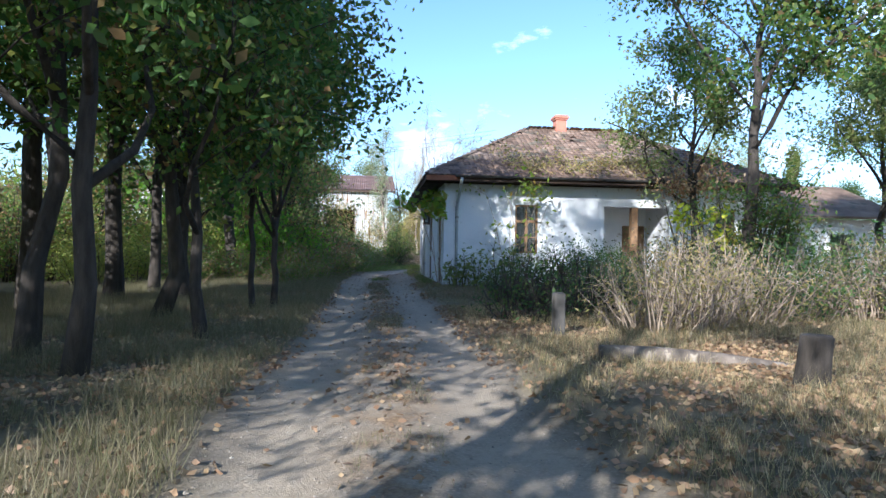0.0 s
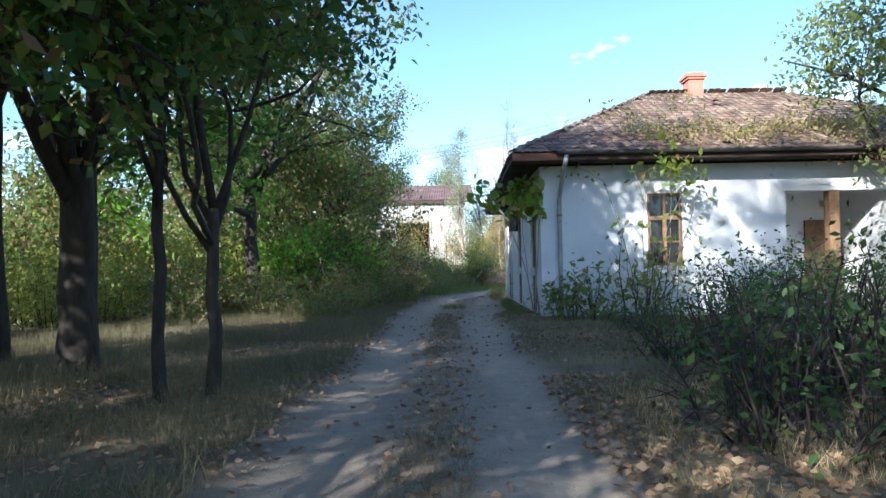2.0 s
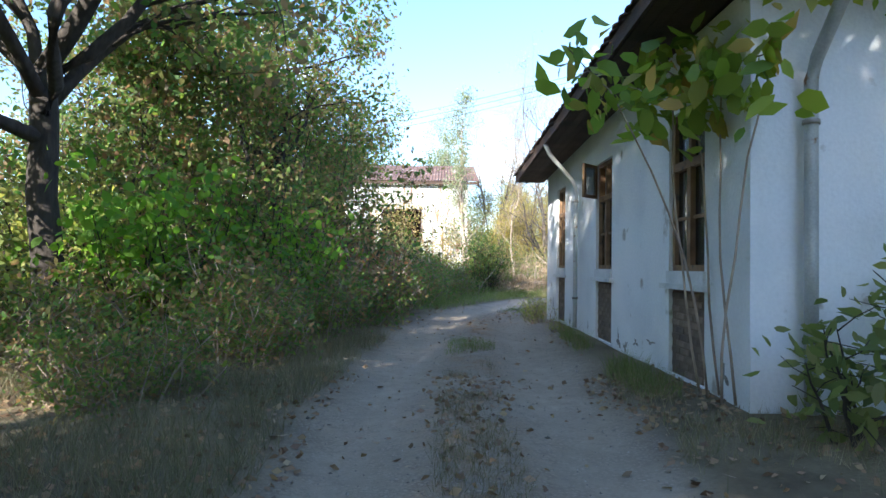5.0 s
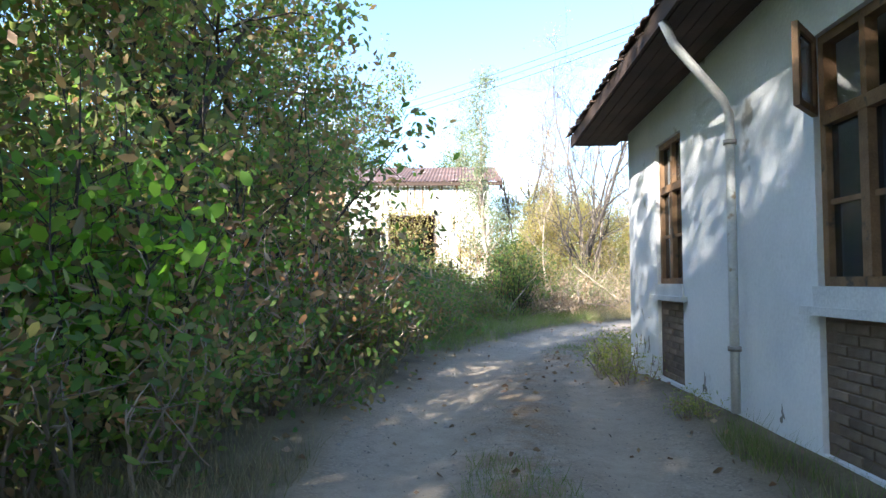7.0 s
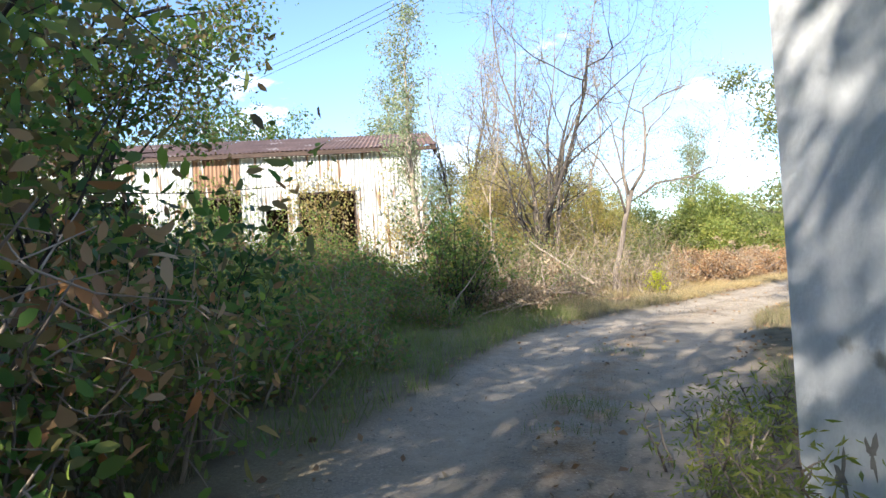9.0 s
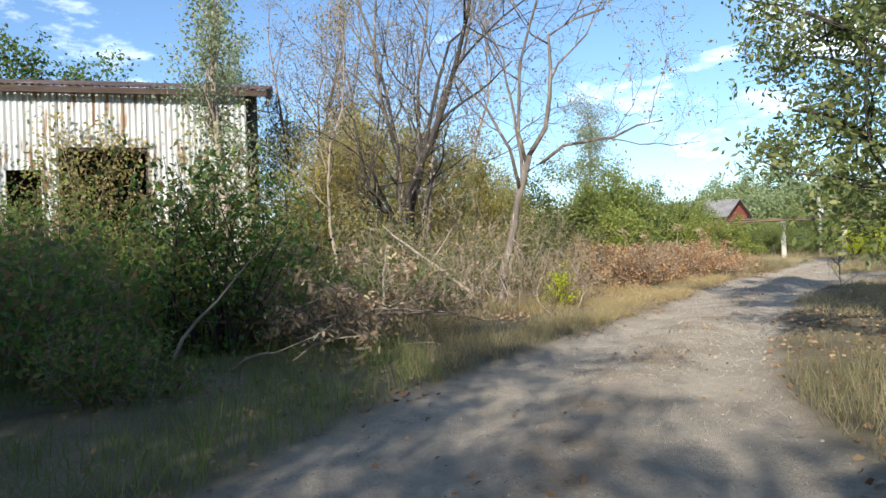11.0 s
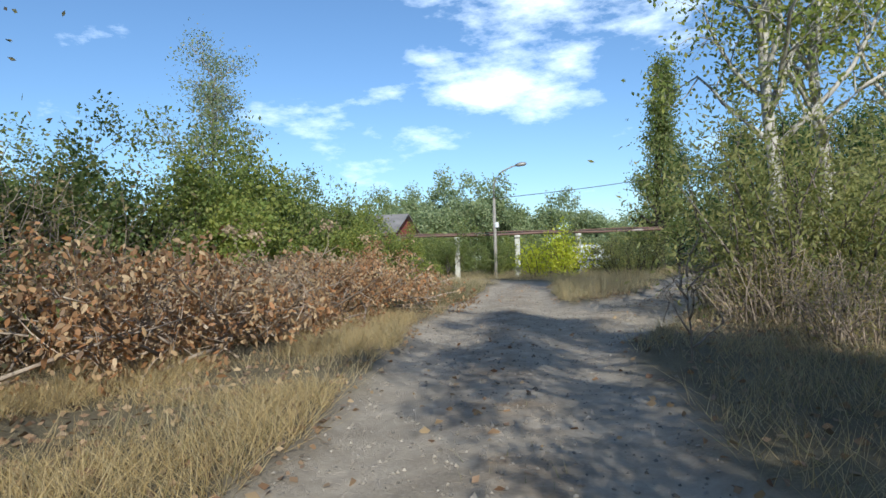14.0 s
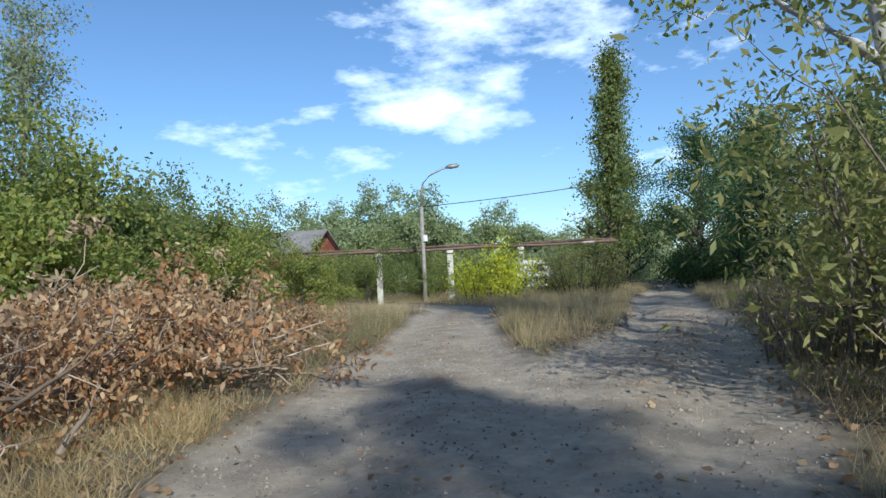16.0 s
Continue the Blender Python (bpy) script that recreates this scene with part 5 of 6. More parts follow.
for x, y, r, q in ((-5.0, 2.6, 50, 0.8), (-5.3, 0.2, 130, 0.7), (-4.7, 7.4, 210, 1.1), (-4.55, 9.6, 300, 1.15), (-4.2, 11.8, 20, 1.2), (-3.7, 14.0, 100, 1.0), (-2.9, 16.2, 180, 0.9), (-6.0, 3.8, 60, 1.3), (-5.9, 6.2, 150, 1.4), (-7.2, 1.8, 200, 1.0), (-9.6, 1.0, 290, 1.3), (-6.6, 3.6, 140, 1.2), (-10.4, 3.0, 230, 1.6), (-7.4, 5.4, 15, 1.5), (-8.8, -0.6, 110, 0.9)):
    again(hw, x, y, r, q)
for x, y, r, q in ((-2.6, 22.4, 10, 1.2), (-4.4, 23.2, 80, 1.5), (-2.0, 25.2, 160, 1.2), (-3.8, 25.6, 250, 1.6), (-5.6, 21.2, 330, 1.4), (-3.2, 20.0, 40, 1.0), (-6.2, 24.4, 120, 1.7), (-1.4, 21.0, 200, 0.7), (0.2, 25.6, 290, 1.0), (1.9, 26.3, 70, 0.9)):
    again(hw, x, y, r, q)
dc = place(shrub("dead_creeper", 37, 2.2, 2.6, 2.6, 1300, 0.11, L_RUSSET, "dead creeper with hanging brown leaves in the hedge", bark=M_TWIG, corners=6, stems=34, spread=0.2, droop=0.7, category="creeper", group="dead creepers in the hedge"), -5.6, 7.0)
for x, y, r, q in ((-5.0, 10.2, 220, 1.1), (-6.8, 5.4, 40, 0.9), (-4.8, 12.8, 310, 0.9)):
    again(dc, x, y, r, q)
mp = place(shrub("leafy_sapling", 39, 2.2, 2.6, 3.8, 1500, 0.17, L_FRESH, "fresh green broad-leaved sapling in the hedge", corners=6, stems=16, spread=0.2, narrow=0.7, droop=0.4, category="sapling", group="saplings in the hedge"), -5.5, 6.2, 0, 0.75)
again(mp, -7.2, 4.6, 120, 0.95)
again(mp, -5.6, 9.0, 240, 0.7)
fw = place(shrub("wall_weeds", 38, 0.8, 1.1, 0.55, 520, 0.075, L_LIGHT, "yellow-green weeds at the foot of the wall", bark=M_TWIG, stems=12, spread=0.1, narrow=0.22, category="weeds", group="weeds along the wall"), -0.38, 9.8)
for x, y, r, q in ((-0.35, 9.1, 60, 0.7), (-0.36, 10.5, 150, 0.75), (-0.1, 11.3, 240, 0.8), (-0.32, 6.9, 20, 0.5), (0.6, 11.7, 90, 0.9)):
    again(fw, x, y, r, q)

# plants against the house
place(shrub("wall_shrub", 41, 1.7, 0.9, 1.5, 420, 0.16, L_MID, "broad-leaved shrub growing against the house wall", corners=6, stems=14, spread=0.15), 0.75, -0.95)
place(shrub("wall_shrub", 42, 1.5, 0.8, 2.1, 230, 0.16, L_MID, "thin shrub with large leaves beside the downpipe", corners=6, stems=10, spread=0.15), 2.0, -0.9)
wb = place(shrub("garden_bush", 43, 3.4, 2.6, 1.8, 2600, 0.09, L_DARK, "tangled half-bare bush in the front garden", bark=M_GREYBARK, stems=44, spread=0.2), 4.6, -2.2)
for x, y, r, z in ((7.6, -3.6, 90, 1.1), (10.6, -4.5, 200, 1.2), (4.9, -6.4, 160, 0.9), (3.6, -4.6, 250, 0.85), (13.5, -6.5, 0, 1.3), (1.4, -3.6, 300, 0.4), (7.0, -7.0, 20, 0.9), (2.9, -7.6, 330, 0.7)):
    again(wb, x, y, r, z)
wd = place(shrub("garden_bush", 45, 2.4, 2.0, 1.35, 1100, 0.08, L_DARK, "half-bare dark bush of tangled twigs by the gate post", bark=M_BARK, stems=60, spread=0.2), 0.5, -10.9)
again(wd, 1.5, -9.6, 120, 1.1)
again(wd, 1.0, -7.2, 220, 0.8)
db = place(shrub("dry_bush", 44, 3.0, 2.4, 2.0, 1900, 0.10, L_FADED, "half-dry straw-coloured bush in the front garden", bark=M_TWIG, stems=75, spread=0.22, narrow=0.28), 2.3, -12.6, 0, 0.85)
again(db, 3.9, -11.4, 140, 0.95)
again(wb, 6.0, -10.2, 70, 1.0)
again(wb, 9.0, -9.8, 190, 1.2)
again(db, 7.5, -11.0, 20, 0.9)

# saplings and thicket in front of the barn
place(tree("slim_poplar", 51, 13.0, 1.6, 7000, 0.11, L_GREY, M_PALEBARK, "slim poplar wrapped in climbing leaves before the barn", clear=2.6, split=True, trunk=0.14, fork=0.12, limbs=26, subs=3, open_angle=0.45), -1.3, 31.6)
tm = place(tree("bare_tree", 52, 13.5, 3.2, 4600, 0.085, L_PALE, M_GREYBARK, "many-stemmed autumn tree that has lost most leaves", split=True, trunk=0.095, fork=0.22, limbs=28, subs=6, stems=4, open_angle=0.6), 4.0, 34.0)
tr = place(forked_tree("bare_tree", 53, 3.4, 0.09, ((-35, 62, 4.2), (150, 78, 4.4), (-40, 24, 3.2), (70, 66, 3.8), (210, 58, 3.0)), 1300, 0.075, L_PALE, M_GREYBARK, "nearly leafless forked tree with pale bark", lean=(0.8, -0.06), rise=0.06, levels=4), 4.72, 27.85)
place(forked_tree("bare_tree", 66, 1.7, 0.15, ((185, 88, 7.5), (-10, 80, 7.0), (170, 62, 3.6), (-30, 40, 2.8), (215, 46, 3.0), (100, 66, 4.0), (190, 30, 2.4)), 900, 0.085, L_PALE, M_BARK, "dark two-stemmed bare tree standing in the thicket", rise=0.13, levels=4), 3.35, 31.1)
tq = place(tree("bare_tree", 54, 12.0, 2.0, 1800, 0.085, L_PALE, M_PALEBARK, "thin pale tree with few yellow leaves", split=True, trunk=0.075, fork=0.3, limbs=14, subs=5, open_angle=0.6), 6.2, 34.5)
again(tq, 1.6, 30.4, 80, 0.8)
again(tm, 0.8, 37.5, 120, 0.9)
again(tm, 3.5, 41.0, 30, 1.0)
yb = place(tree("young_birch", 60, 6.8, 2.2, 6500, 0.10, L_YELLOW, M_GREYBARK, "young birch with yellow-green autumn leaves", split=True, trunk=0.06, fork=0.08, limbs=20, subs=4, open_angle=0.6), 2.2, 36.5)
for x, y, r, z in ((4.8, 37.0, 80, 1.0), (7.2, 39.5, 160, 0.95), (0.2, 39, 30, 1.1), (6.4, 33.2, 100, 0.7), (2.9, 35.4, 40, 0.9), (5.0, 35.6, 190, 0.85), (0.9, 33.8, 290, 0.8), (7.8, 35.6, 10, 0.6), (3.2, 41, 140, 1.2)):
    again(yb, x, y, r, z)
th = place(shrub("thicket", 55, 3.6, 3.4, 3.2, 2200, 0.08, L_BROWNED, "thicket of dry stems with browned leaves", bark=M_TWIG, stems=60, spread=0.3, thick=0.5), 3.4, 29.6)
again(th, 6.2, 30.6, 90, 0.9)
again(th, 5.0, 34.5, 300, 1.35)
again(th, 1.5, 34.0, 20, 1.35)
again(th, 9.0, 35.0, 140, 1.0)
again(th, 6.1, 27.6, 45, 0.55)
tb = place(shrub("thicket_bush", 46, 2.6, 2.4, 2.3, 4200, 0.09, L_MID, "green bush among the dry stems", bark=M_GREYBARK, stems=30, spread=0.24, group="bushes in the thicket"), 2.4, 29.6)
for x, y, r, q in ((6.9, 31.8, 70, 0.95), (0.6, 28.6, 150, 0.8), (7.6, 33.6, 220, 1.1), (4.9, 30.6, 300, 0.8), (3.2, 27.4, 40, 0.55)):
    again(tb, x, y, r, q)
bs = place(shrub("dead_shrub", 47, 2.6, 2.2, 2.4, 260, 0.07, L_PALE, "dead shrub of bare bent twigs with a few leaves", bark=M_TWIG, stems=22, spread=0.15, group="dead shrubs in the thicket", thick=0.4), 4.4, 26.4)
for x, y, r, q in ((3.0, 26.0, 90, 0.8), (6.2, 28.8, 190, 0.9), (1.8, 27.6, 280, 1.0)):
    again(bs, x, y, r, q)
place(shrub("green_sapling", 56, 1.3, 1.1, 1.9, 900, 0.12, L_BRIGHT, "fresh green sapling among dry stems", stems=9, spread=0.13), 5.8, 27.2, 0, 0.55)
place(brush_heap("brush_pile", 57, 2.2, 1.6, 1.15, 34, 150, 0.085, L_DRY, "heap of cut branches with dry brown leaves"), 0.8, 23.6)
rp = place(brush_heap("brush_pile", 58, 3.0, 2.2, 0.95, 40, 230, 0.078, L_RUSSET, "heap of cut branches with russet dead leaves", "brush along the track"), 9.2, 31.6)
rq = place(brush_heap("brush_pile", 59, 3.0, 2.2, 1.0, 40, 200, 0.09, L_DRY, "heap of cut branches with pale dry leaves", "brush along the track"), 10.9, 33.4, 0, 0.9)
for x, y, r, s, o in ((13.3, 34.6, 60, 0.85, rp), (15.2, 36.2, 130, 1.05, rp), (17.2, 37.9, 200, 0.85, rp), (9.6, 34.4, 100, 1.0, rp), (12.4, 38.0, 330, 1.0, rp), (11.6, 32.9, 240, 0.6, rp), (12.0, 35.8, 20, 1.05, rq), (14.2, 38.0, 250, 1.1, rq), (8.0, 33.5, 70, 0.8, rq), (16.8, 40.6, 320, 1.05, rq), (10.6, 36.2, 190, 0.9, rp)):
    again(o, x, y, r, s)

for x, y, r, z in ((-15, 50, 40, 1.25), (-11, 53, 200, 1.35), (-20, 52, 100, 1.3)):
    again(t5, x, y, r, z)

# young trees behind the brush
g1 = place(forked_tree("young_tree", 61, 0.7, 0.08, ((30, 72, 2.6), (110, 50, 2.1), (200, 58, 2.3), (290, 48, 2.1), (340, 62, 2.6), (70, 80, 3.5)), 9500, 0.125, L_MID, M_BARK, "young green broadleaf tree in the overgrown field", spread=0.19), 13, 44)
g2 = place(forked_tree("young_tree", 62, 0.5, 0.07, ((10, 66, 2.3), (80, 46, 2.2), (150, 56, 2.1), (225, 44, 2.2), (300, 60, 2.6), (190, 78, 3.1)), 9500, 0.125, L_LIGHT, M_BARK, "young yellow-green tree in the overgrown field", spread=0.19), 17, 46, 0, 1.2)
g3 = place(tree("young_poplar", 63, 9.6, 2.5, 9000, 0.11, L_GREY, M_PALEBARK, "silvery young poplar above the bushes", split=True, trunk=0.12, fork=0.12, limbs=22, subs=4, open_angle=0.55), 17.0, 48.4)
for x, y, r, s, o in ((9.5, 42, 40, 1.0, g1), (11.5, 45.5, 100, 0.9, g2), (15.2, 43.0, 160, 1.0, g2), (19.5, 48.5, 220, 1.2, g1), (21.5, 45.5, 20, 0.75, g2), (23.5, 50, 60, 0.95, g2), (26, 54, 160, 1.1, g1), (23, 56, 0, 1.2, g2), (6.5, 46, 60, 1.1, g1), (8, 57, 200, 0.95, g3), (3.5, 58, 30, 1.0, g3), (21.0, 47.5, 100, 1.0, g1), (25.5, 52.5, 40, 0.95, g1), (27.5, 50.5, 230, 0.7, g2)):
    again(o, x, y, r, s)
for x, y, r, s, o in ((18.5, 53, 20, 1.1, g2), (13, 54, 90, 1.2, g1), (28.5, 57, 300, 1.0, g2), (31.5, 55, 30, 0.6, g2), (9, 52, 30, 1.1, g1), (34.5, 57, 30, 0.7, g2), (38, 54, 200, 0.75, g1), (41, 52, 100, 0.65, g2), (2, 44, 10, 1.2, g2), (-3, 47, 0, 1.3, g3), (-8, 50, 0, 1.3, g1)):
    again(o, x, y, r, s)
for x, y, r, z in ((30.0, 59, 0, 0.55), (33, 60.5, 90, 0.42), (35.5, 59, 200, 0.6), (37.5, 57, 20, 0.55), (40, 60.5, 140, 0.7), (42, 56, 10, 0.7), (32.5, 53.8, 10, 0.42), (36.5, 51.4, 100, 0.42), (39.5, 54.5, 60, 0.55)):
    again(g2, x, y, r, z)
ob_ = place(shrub("olive_bush", 65, 4.6, 3.2, 2.9, 5200, 0.13, L_OLIVE, "olive-green bush on the grassy island", stems=34, spread=0.26, narrow=0.35), 38.8, 43.9)
again(ob_, 42.0, 47.6, 90, 0.9)
place(shrub("yellow_green_bush", 64, 3.2, 3.0, 2.5, 4200, 0.14, L_BRIGHT, "bright yellow-green bush beside the street lamp", stems=30, spread=0.22), 35.3, 46.9, 0, 1.1)
for x, y, r, z in ((33.0, 52.8, 40, 0.6), (35.4, 50.9, 130, 0.55), (31.2, 54.6, 220, 0.65), (37.6, 48.6, 300, 0.6), (30.5, 53.0, 10, 0.5)):
    again(g1, x, y, r, z)

# trees to the right of the track
x1 = place(tree("overhanging_tree", 71, 9.4, 3.4, 36000, 0.115, L_WILLOW, M_BARK, "leafy tree hanging low over the track's edge", split=True, trunk=0.16, fork=0.1, limbs=20, subs=5, spread=0.2, narrow=0.42, droop=0.35), 8.5, 20.7, 0, 0.86)
again(x1, 6.2, 13.4, 60, 0.75)
again(x1, 7.4, 17.0, 200, 0.75)
p1 = place(tree("field_poplar", 72, 13.5, 3.0, 7600, 0.125, L_LIGHT, M_WHITEBARK, "tall poplar with pale trunk and loose yellow-green crown", clear=3.6, split=True, trunk=0.17, spread=0.2, fork=0.28, limbs=24, subs=5, open_angle=0.6), 20.7, 29.75)
again(p1, 21.9, 29.0, 100, 1.0)
again(p1, 25.5, 27.2, 200, 1.05)
again(p1, 29.5, 28.5, 300, 0.95)
b1 = place(shrub("willow_bush", 73, 4.6, 4.5, 4.3, 14000, 0.115, L_OLIVE, "large bush with narrow olive leaves at the track's edge", bark=M_GREYBARK, stems=34, spread=0.34, narrow=0.34), 19.2, 28.3)
again(b1, 23.0, 28.6, 80, 0.95)
again(b1, 27, 29.6, 160, 0.95)
again(b1, 15.6, 23.6, 220, 0.75)
again(b1, 31, 30.5, 10, 1.0)
for x, y, r, q in ((15.6, 26.6, 20, 0.6), (17.4, 28.2, 140, 0.65), (20.4, 30.2, 250, 0.7), (13.4, 24.9, 60, 0.55), (23.2, 31.0, 330, 0.7)):
    again(db, x, y, r, q)
place(tree("bare_sapling", 74, 1.9, 0.9, 30, 0.06, L_LIGHT, M_PALEBARK, "small leafless sapling beside the track", split=True, trunk=0.022, fork=0.15, limbs=7, subs=3), 13.4, 27.45, 0, 0.62)
place(tree("column_poplar", 75, 16.0, 1.8, 15000, 0.19, L_MID, M_BARK, "tall columnar poplar beside the track", split=True, trunk=0.3, fork=0.05, limbs=44, subs=4, open_angle=0.5, spread=0.35), 44.5, 45.6)
dk = place(tree("dark_tree", 76, 9.0, 3.2, 12000, 0.16, L_DARK, M_BARK, "dense dark tree beyond the fork", trunk=0.2, fork=0.05, limbs=22, subs=4, spread=0.4), 50, 43)
for x, y, r, s in ((55, 40, 90, 1.1), (44, 37.5, 200, 0.85), (48, 34, 10, 0.9), (39, 33, 60, 0.75), (62, 44, 150, 1.1), (55, 50, 30, 1.0), (36, 30, 30, 0.8)):
    again(dk, x, y, r, s)
for x, y, r, s in ((47.5, 41.5, 20, 1.0), (51, 40.0, 120, 1.2), (54, 43.5, 220, 1.2), (43, 35.5, 60, 0.9), (46, 36.5, 160, 1.0), (57, 45, 0, 1.3)):
    again(h4, x, y, r, s)

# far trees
f1 = place(forked_tree("far_tree", 81, 2.0, 0.2, ((20, 76, 5.4), (100, 56, 4.2), (180, 62, 4.4), (260, 54, 4.0), (330, 60, 4.4), (140, 80, 5.6)), 12000, 0.3, L_HAZED, M_BARK, "distant tree with leaves paled as by haze", spread=0.42, levels=2), 55, 78)
f2 = place(forked_tree("far_tree", 83, 1.5, 0.18, ((60, 82, 7.2), (150, 68, 4.2), (240, 70, 4.6), (330, 66, 4.0), (20, 74, 5.2)), 10500, 0.3, L_HAZED, M_BARK, "slender distant tree with leaves paled as by haze", spread=0.42, levels=2), 51, 79)
rf = random.Random(5)
for k in range(46):
    a = radians(rf.uniform(-50, 88))
    d = rf.uniform(75, 150)
    again(f2 if k % 3 == 0 else f1, 10 + d * math.sin(a), 25 + d * math.cos(a), rf.uniform(0, 360), rf.uniform(0.6, 1.1))
fb = place(shrub("far_bush", 82, 9, 6, 3.2, 5000, 0.3, L_HAZED, "distant overgrown bushes along the field edge", stems=40, spread=0.5), 60, 62)
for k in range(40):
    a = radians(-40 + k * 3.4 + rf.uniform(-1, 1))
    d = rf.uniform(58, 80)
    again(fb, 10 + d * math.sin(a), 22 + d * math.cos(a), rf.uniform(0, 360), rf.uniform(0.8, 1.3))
for x, y, s in ((52, 70, 0.9), (58, 72, 1.0), (62, 70, 0.85), (66, 66, 0.8), (49, 76, 0.8), (70, 62, 0.7)):
    again(f2 if x % 2 else f1, x, y, x * 40, s)
for k in range(34):
    a = radians(rf.uniform(88, 310))
    d = rf.uniform(46, 80)
    again(f1 if k % 2 else dk, 4 + d * math.sin(a), 5 + d * math.cos(a), rf.uniform(0, 360), rf.uniform(0.8, 1.3))


# ---- grass and litter ----
def on_ground(rng, n, x0, x1, y0, y1, off_road=True, keep=None):
    X, Y = rng.uniform(x0, x1, n), rng.uniform(y0, y1, n)
    z, road, crown, track = ground_parts(X, Y)
    ok = road < 0.35 if off_road else np.ones(n, bool)
    ok &= ~((X > -0.25) & (X < HOUSE_X + 0.2) & (Y > -0.2) & (Y < HOUSE_Y + 0.2))
    clump = rolling(X, Y, 1.6, 9) + rolling(X, Y, 5, 10) * 0.6 + rng.normal(size=n) * 0.12
    ok &= clump > -0.12
    if keep is not None:
        ok &= keep(X, Y, road, crown)
    return np.stack([X[ok], Y[ok], z[ok] - 0.02], -1)


def grass(name, seed, n, area, height, material, label, keep=None, off_road=True, lie=0.35):
    rng = np.random.default_rng(seed)
    p = on_ground(rng, n, *area, keep=keep, off_road=off_road)
    k = len(p)
    h = height * rng.uniform(0.35, 1.25, k)[:, None]
    a = rng.uniform(0, 6.28, k)
    side = np.stack([np.cos(a), np.sin(a), np.zeros(k)], -1) * (0.0022 + 0.0045 * h)
    bend = rng.normal(size=(k, 3)) * np.array((lie, lie, 0)) * h
    up = np.array((0, 0, 1.0))
    v = np.stack([p - side, p + side, p + bend + up * h * 0.95], axis=1)
    ob = new(name, quads_mesh(name, v.reshape(-1, 3), material, 3))
    return tagged(ob, label, "grass", kind="stuff")


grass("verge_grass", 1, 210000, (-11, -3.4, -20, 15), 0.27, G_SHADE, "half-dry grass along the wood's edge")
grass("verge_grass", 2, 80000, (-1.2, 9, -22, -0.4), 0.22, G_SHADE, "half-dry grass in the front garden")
grass("dry_grass", 9, 60000, (-0.7, 8, -22, -9), 0.18, G_DRY, "straw-yellow grass in the sunny front garden")
grass("wall_weeds", 10, 9000, (-0.75, -0.02, 0.5, 11.5), 0.24, G_GREEN, "weeds growing at the foot of the wall")
grass("strip_grass", 11, 60000, (-3.5, 2, 1, 17), 0.14, G_GREEN, "green grass tufts on the crown of the track", keep=lambda X, Y, r, c: (c > 0.3) & (rolling(X, Y, 1.4, 22) > 0.12), off_road=False)
grass("verge_grass", 3, 12000, (-1.0, 0.0, -1.5, 12), 0.16, G_MIX, "short grass along the house wall")
grass("verge_grass", 12, 40000, (1.5, 6.5, 17, 30), 0.26, G_MIX, "half-dry grass along the bend of the track")
grass("verge_grass", 4, 60000, (-8, 1.8, 12, 30), 0.34, G_GREEN, "green grass and weeds before the barn")
grass("dry_grass", 5, 150000, (3.5, 22, 23, 46), 0.24, G_DRY, "straw-yellow dry grass beside the track", lie=0.6)
grass("dry_grass", 6, 60000, (6, 34, 16, 36), 0.15, G_MIX, "straw-yellow dry grass below the roadside bushes")
grass("dry_grass", 7, 110000, (20, 48, 34, 60), 0.5, G_DRY, "tall dry grass round the street lamp")
grass("dry_grass", 13, 150000, (4.5, 15, 24, 35), 0.22, G_GOLD, "golden dry grass on the bank below the brush", keep=lambda X, Y, r, c: (way_field(X, Y, ROAD, WIDE)[0] > 0) & (rolling(X, Y, 1.9, 31) > -0.1), lie=0.85)
grass("dry_grass", 15, 70000, (15, 23, 35.5, 44), 0.42, G_MIX, "tall half-dry grass beside the fork", lie=0.5)
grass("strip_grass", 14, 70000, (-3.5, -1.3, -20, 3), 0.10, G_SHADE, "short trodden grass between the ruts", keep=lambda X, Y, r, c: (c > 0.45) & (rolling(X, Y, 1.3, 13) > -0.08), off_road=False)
grass("strip_grass", 8, 160000, (-3.2, 30, -22, 44), 0.11, G_MIX, "short worn grass on the crown between the ruts", keep=lambda X, Y, r, c: (c > 0.4) & (rolling(X, Y, 1.1, 12) > 0.0), off_road=False)


def litter(name, seed, n, area, keep, label, size=0.065):
    rng = np.random.default_rng(seed)
    X, Y = rng.uniform(area[0], area[1], n), rng.uniform(area[2], area[3], n)
    z, road, crown, track = ground_parts(X, Y)
    ok = keep(X, Y, road, crown, rng.uniform(0, 1, n))
    p = np.stack([X[ok], Y[ok], z[ok] + 0.012], -1)
    ob = new(name, quads_mesh(name, leaf_quads(rng, p, size, flat=0.8, narrow=0.7), L_LITTER))
    return tagged(ob, label, "fallen leaves", kind="stuff")


litter("fallen_leaves", 20, 70000, (-7, 4, -23, 2), lambda X, Y, r, c, u: u < np.where(r > 0.9, 0.05 + 0.75 * c, 0.75) * (0.5 + 1.2 * rolling(X, Y, 0.8, 14)), "fallen brown leaves along the track")
litter("fallen_leaves", 23, 50000, (-1.2, 8, -22, -8), lambda X, Y, r, c, u: u < np.where(r > 0.9, 0.1, 0.8) * (0.5 + 1.2 * rolling(X, Y, 0.8, 17)), "brown leaf litter in the front garden")
litter("fallen_leaves", 21, 26000, (-5, 8, 2, 26), lambda X, Y, r, c, u: u < np.where(r > 0.9, 0.05 + 0.2 * c, 0.35) * (0.5 + 1.2 * rolling(X, Y, 0.8, 15)), "fallen brown leaves by the house")
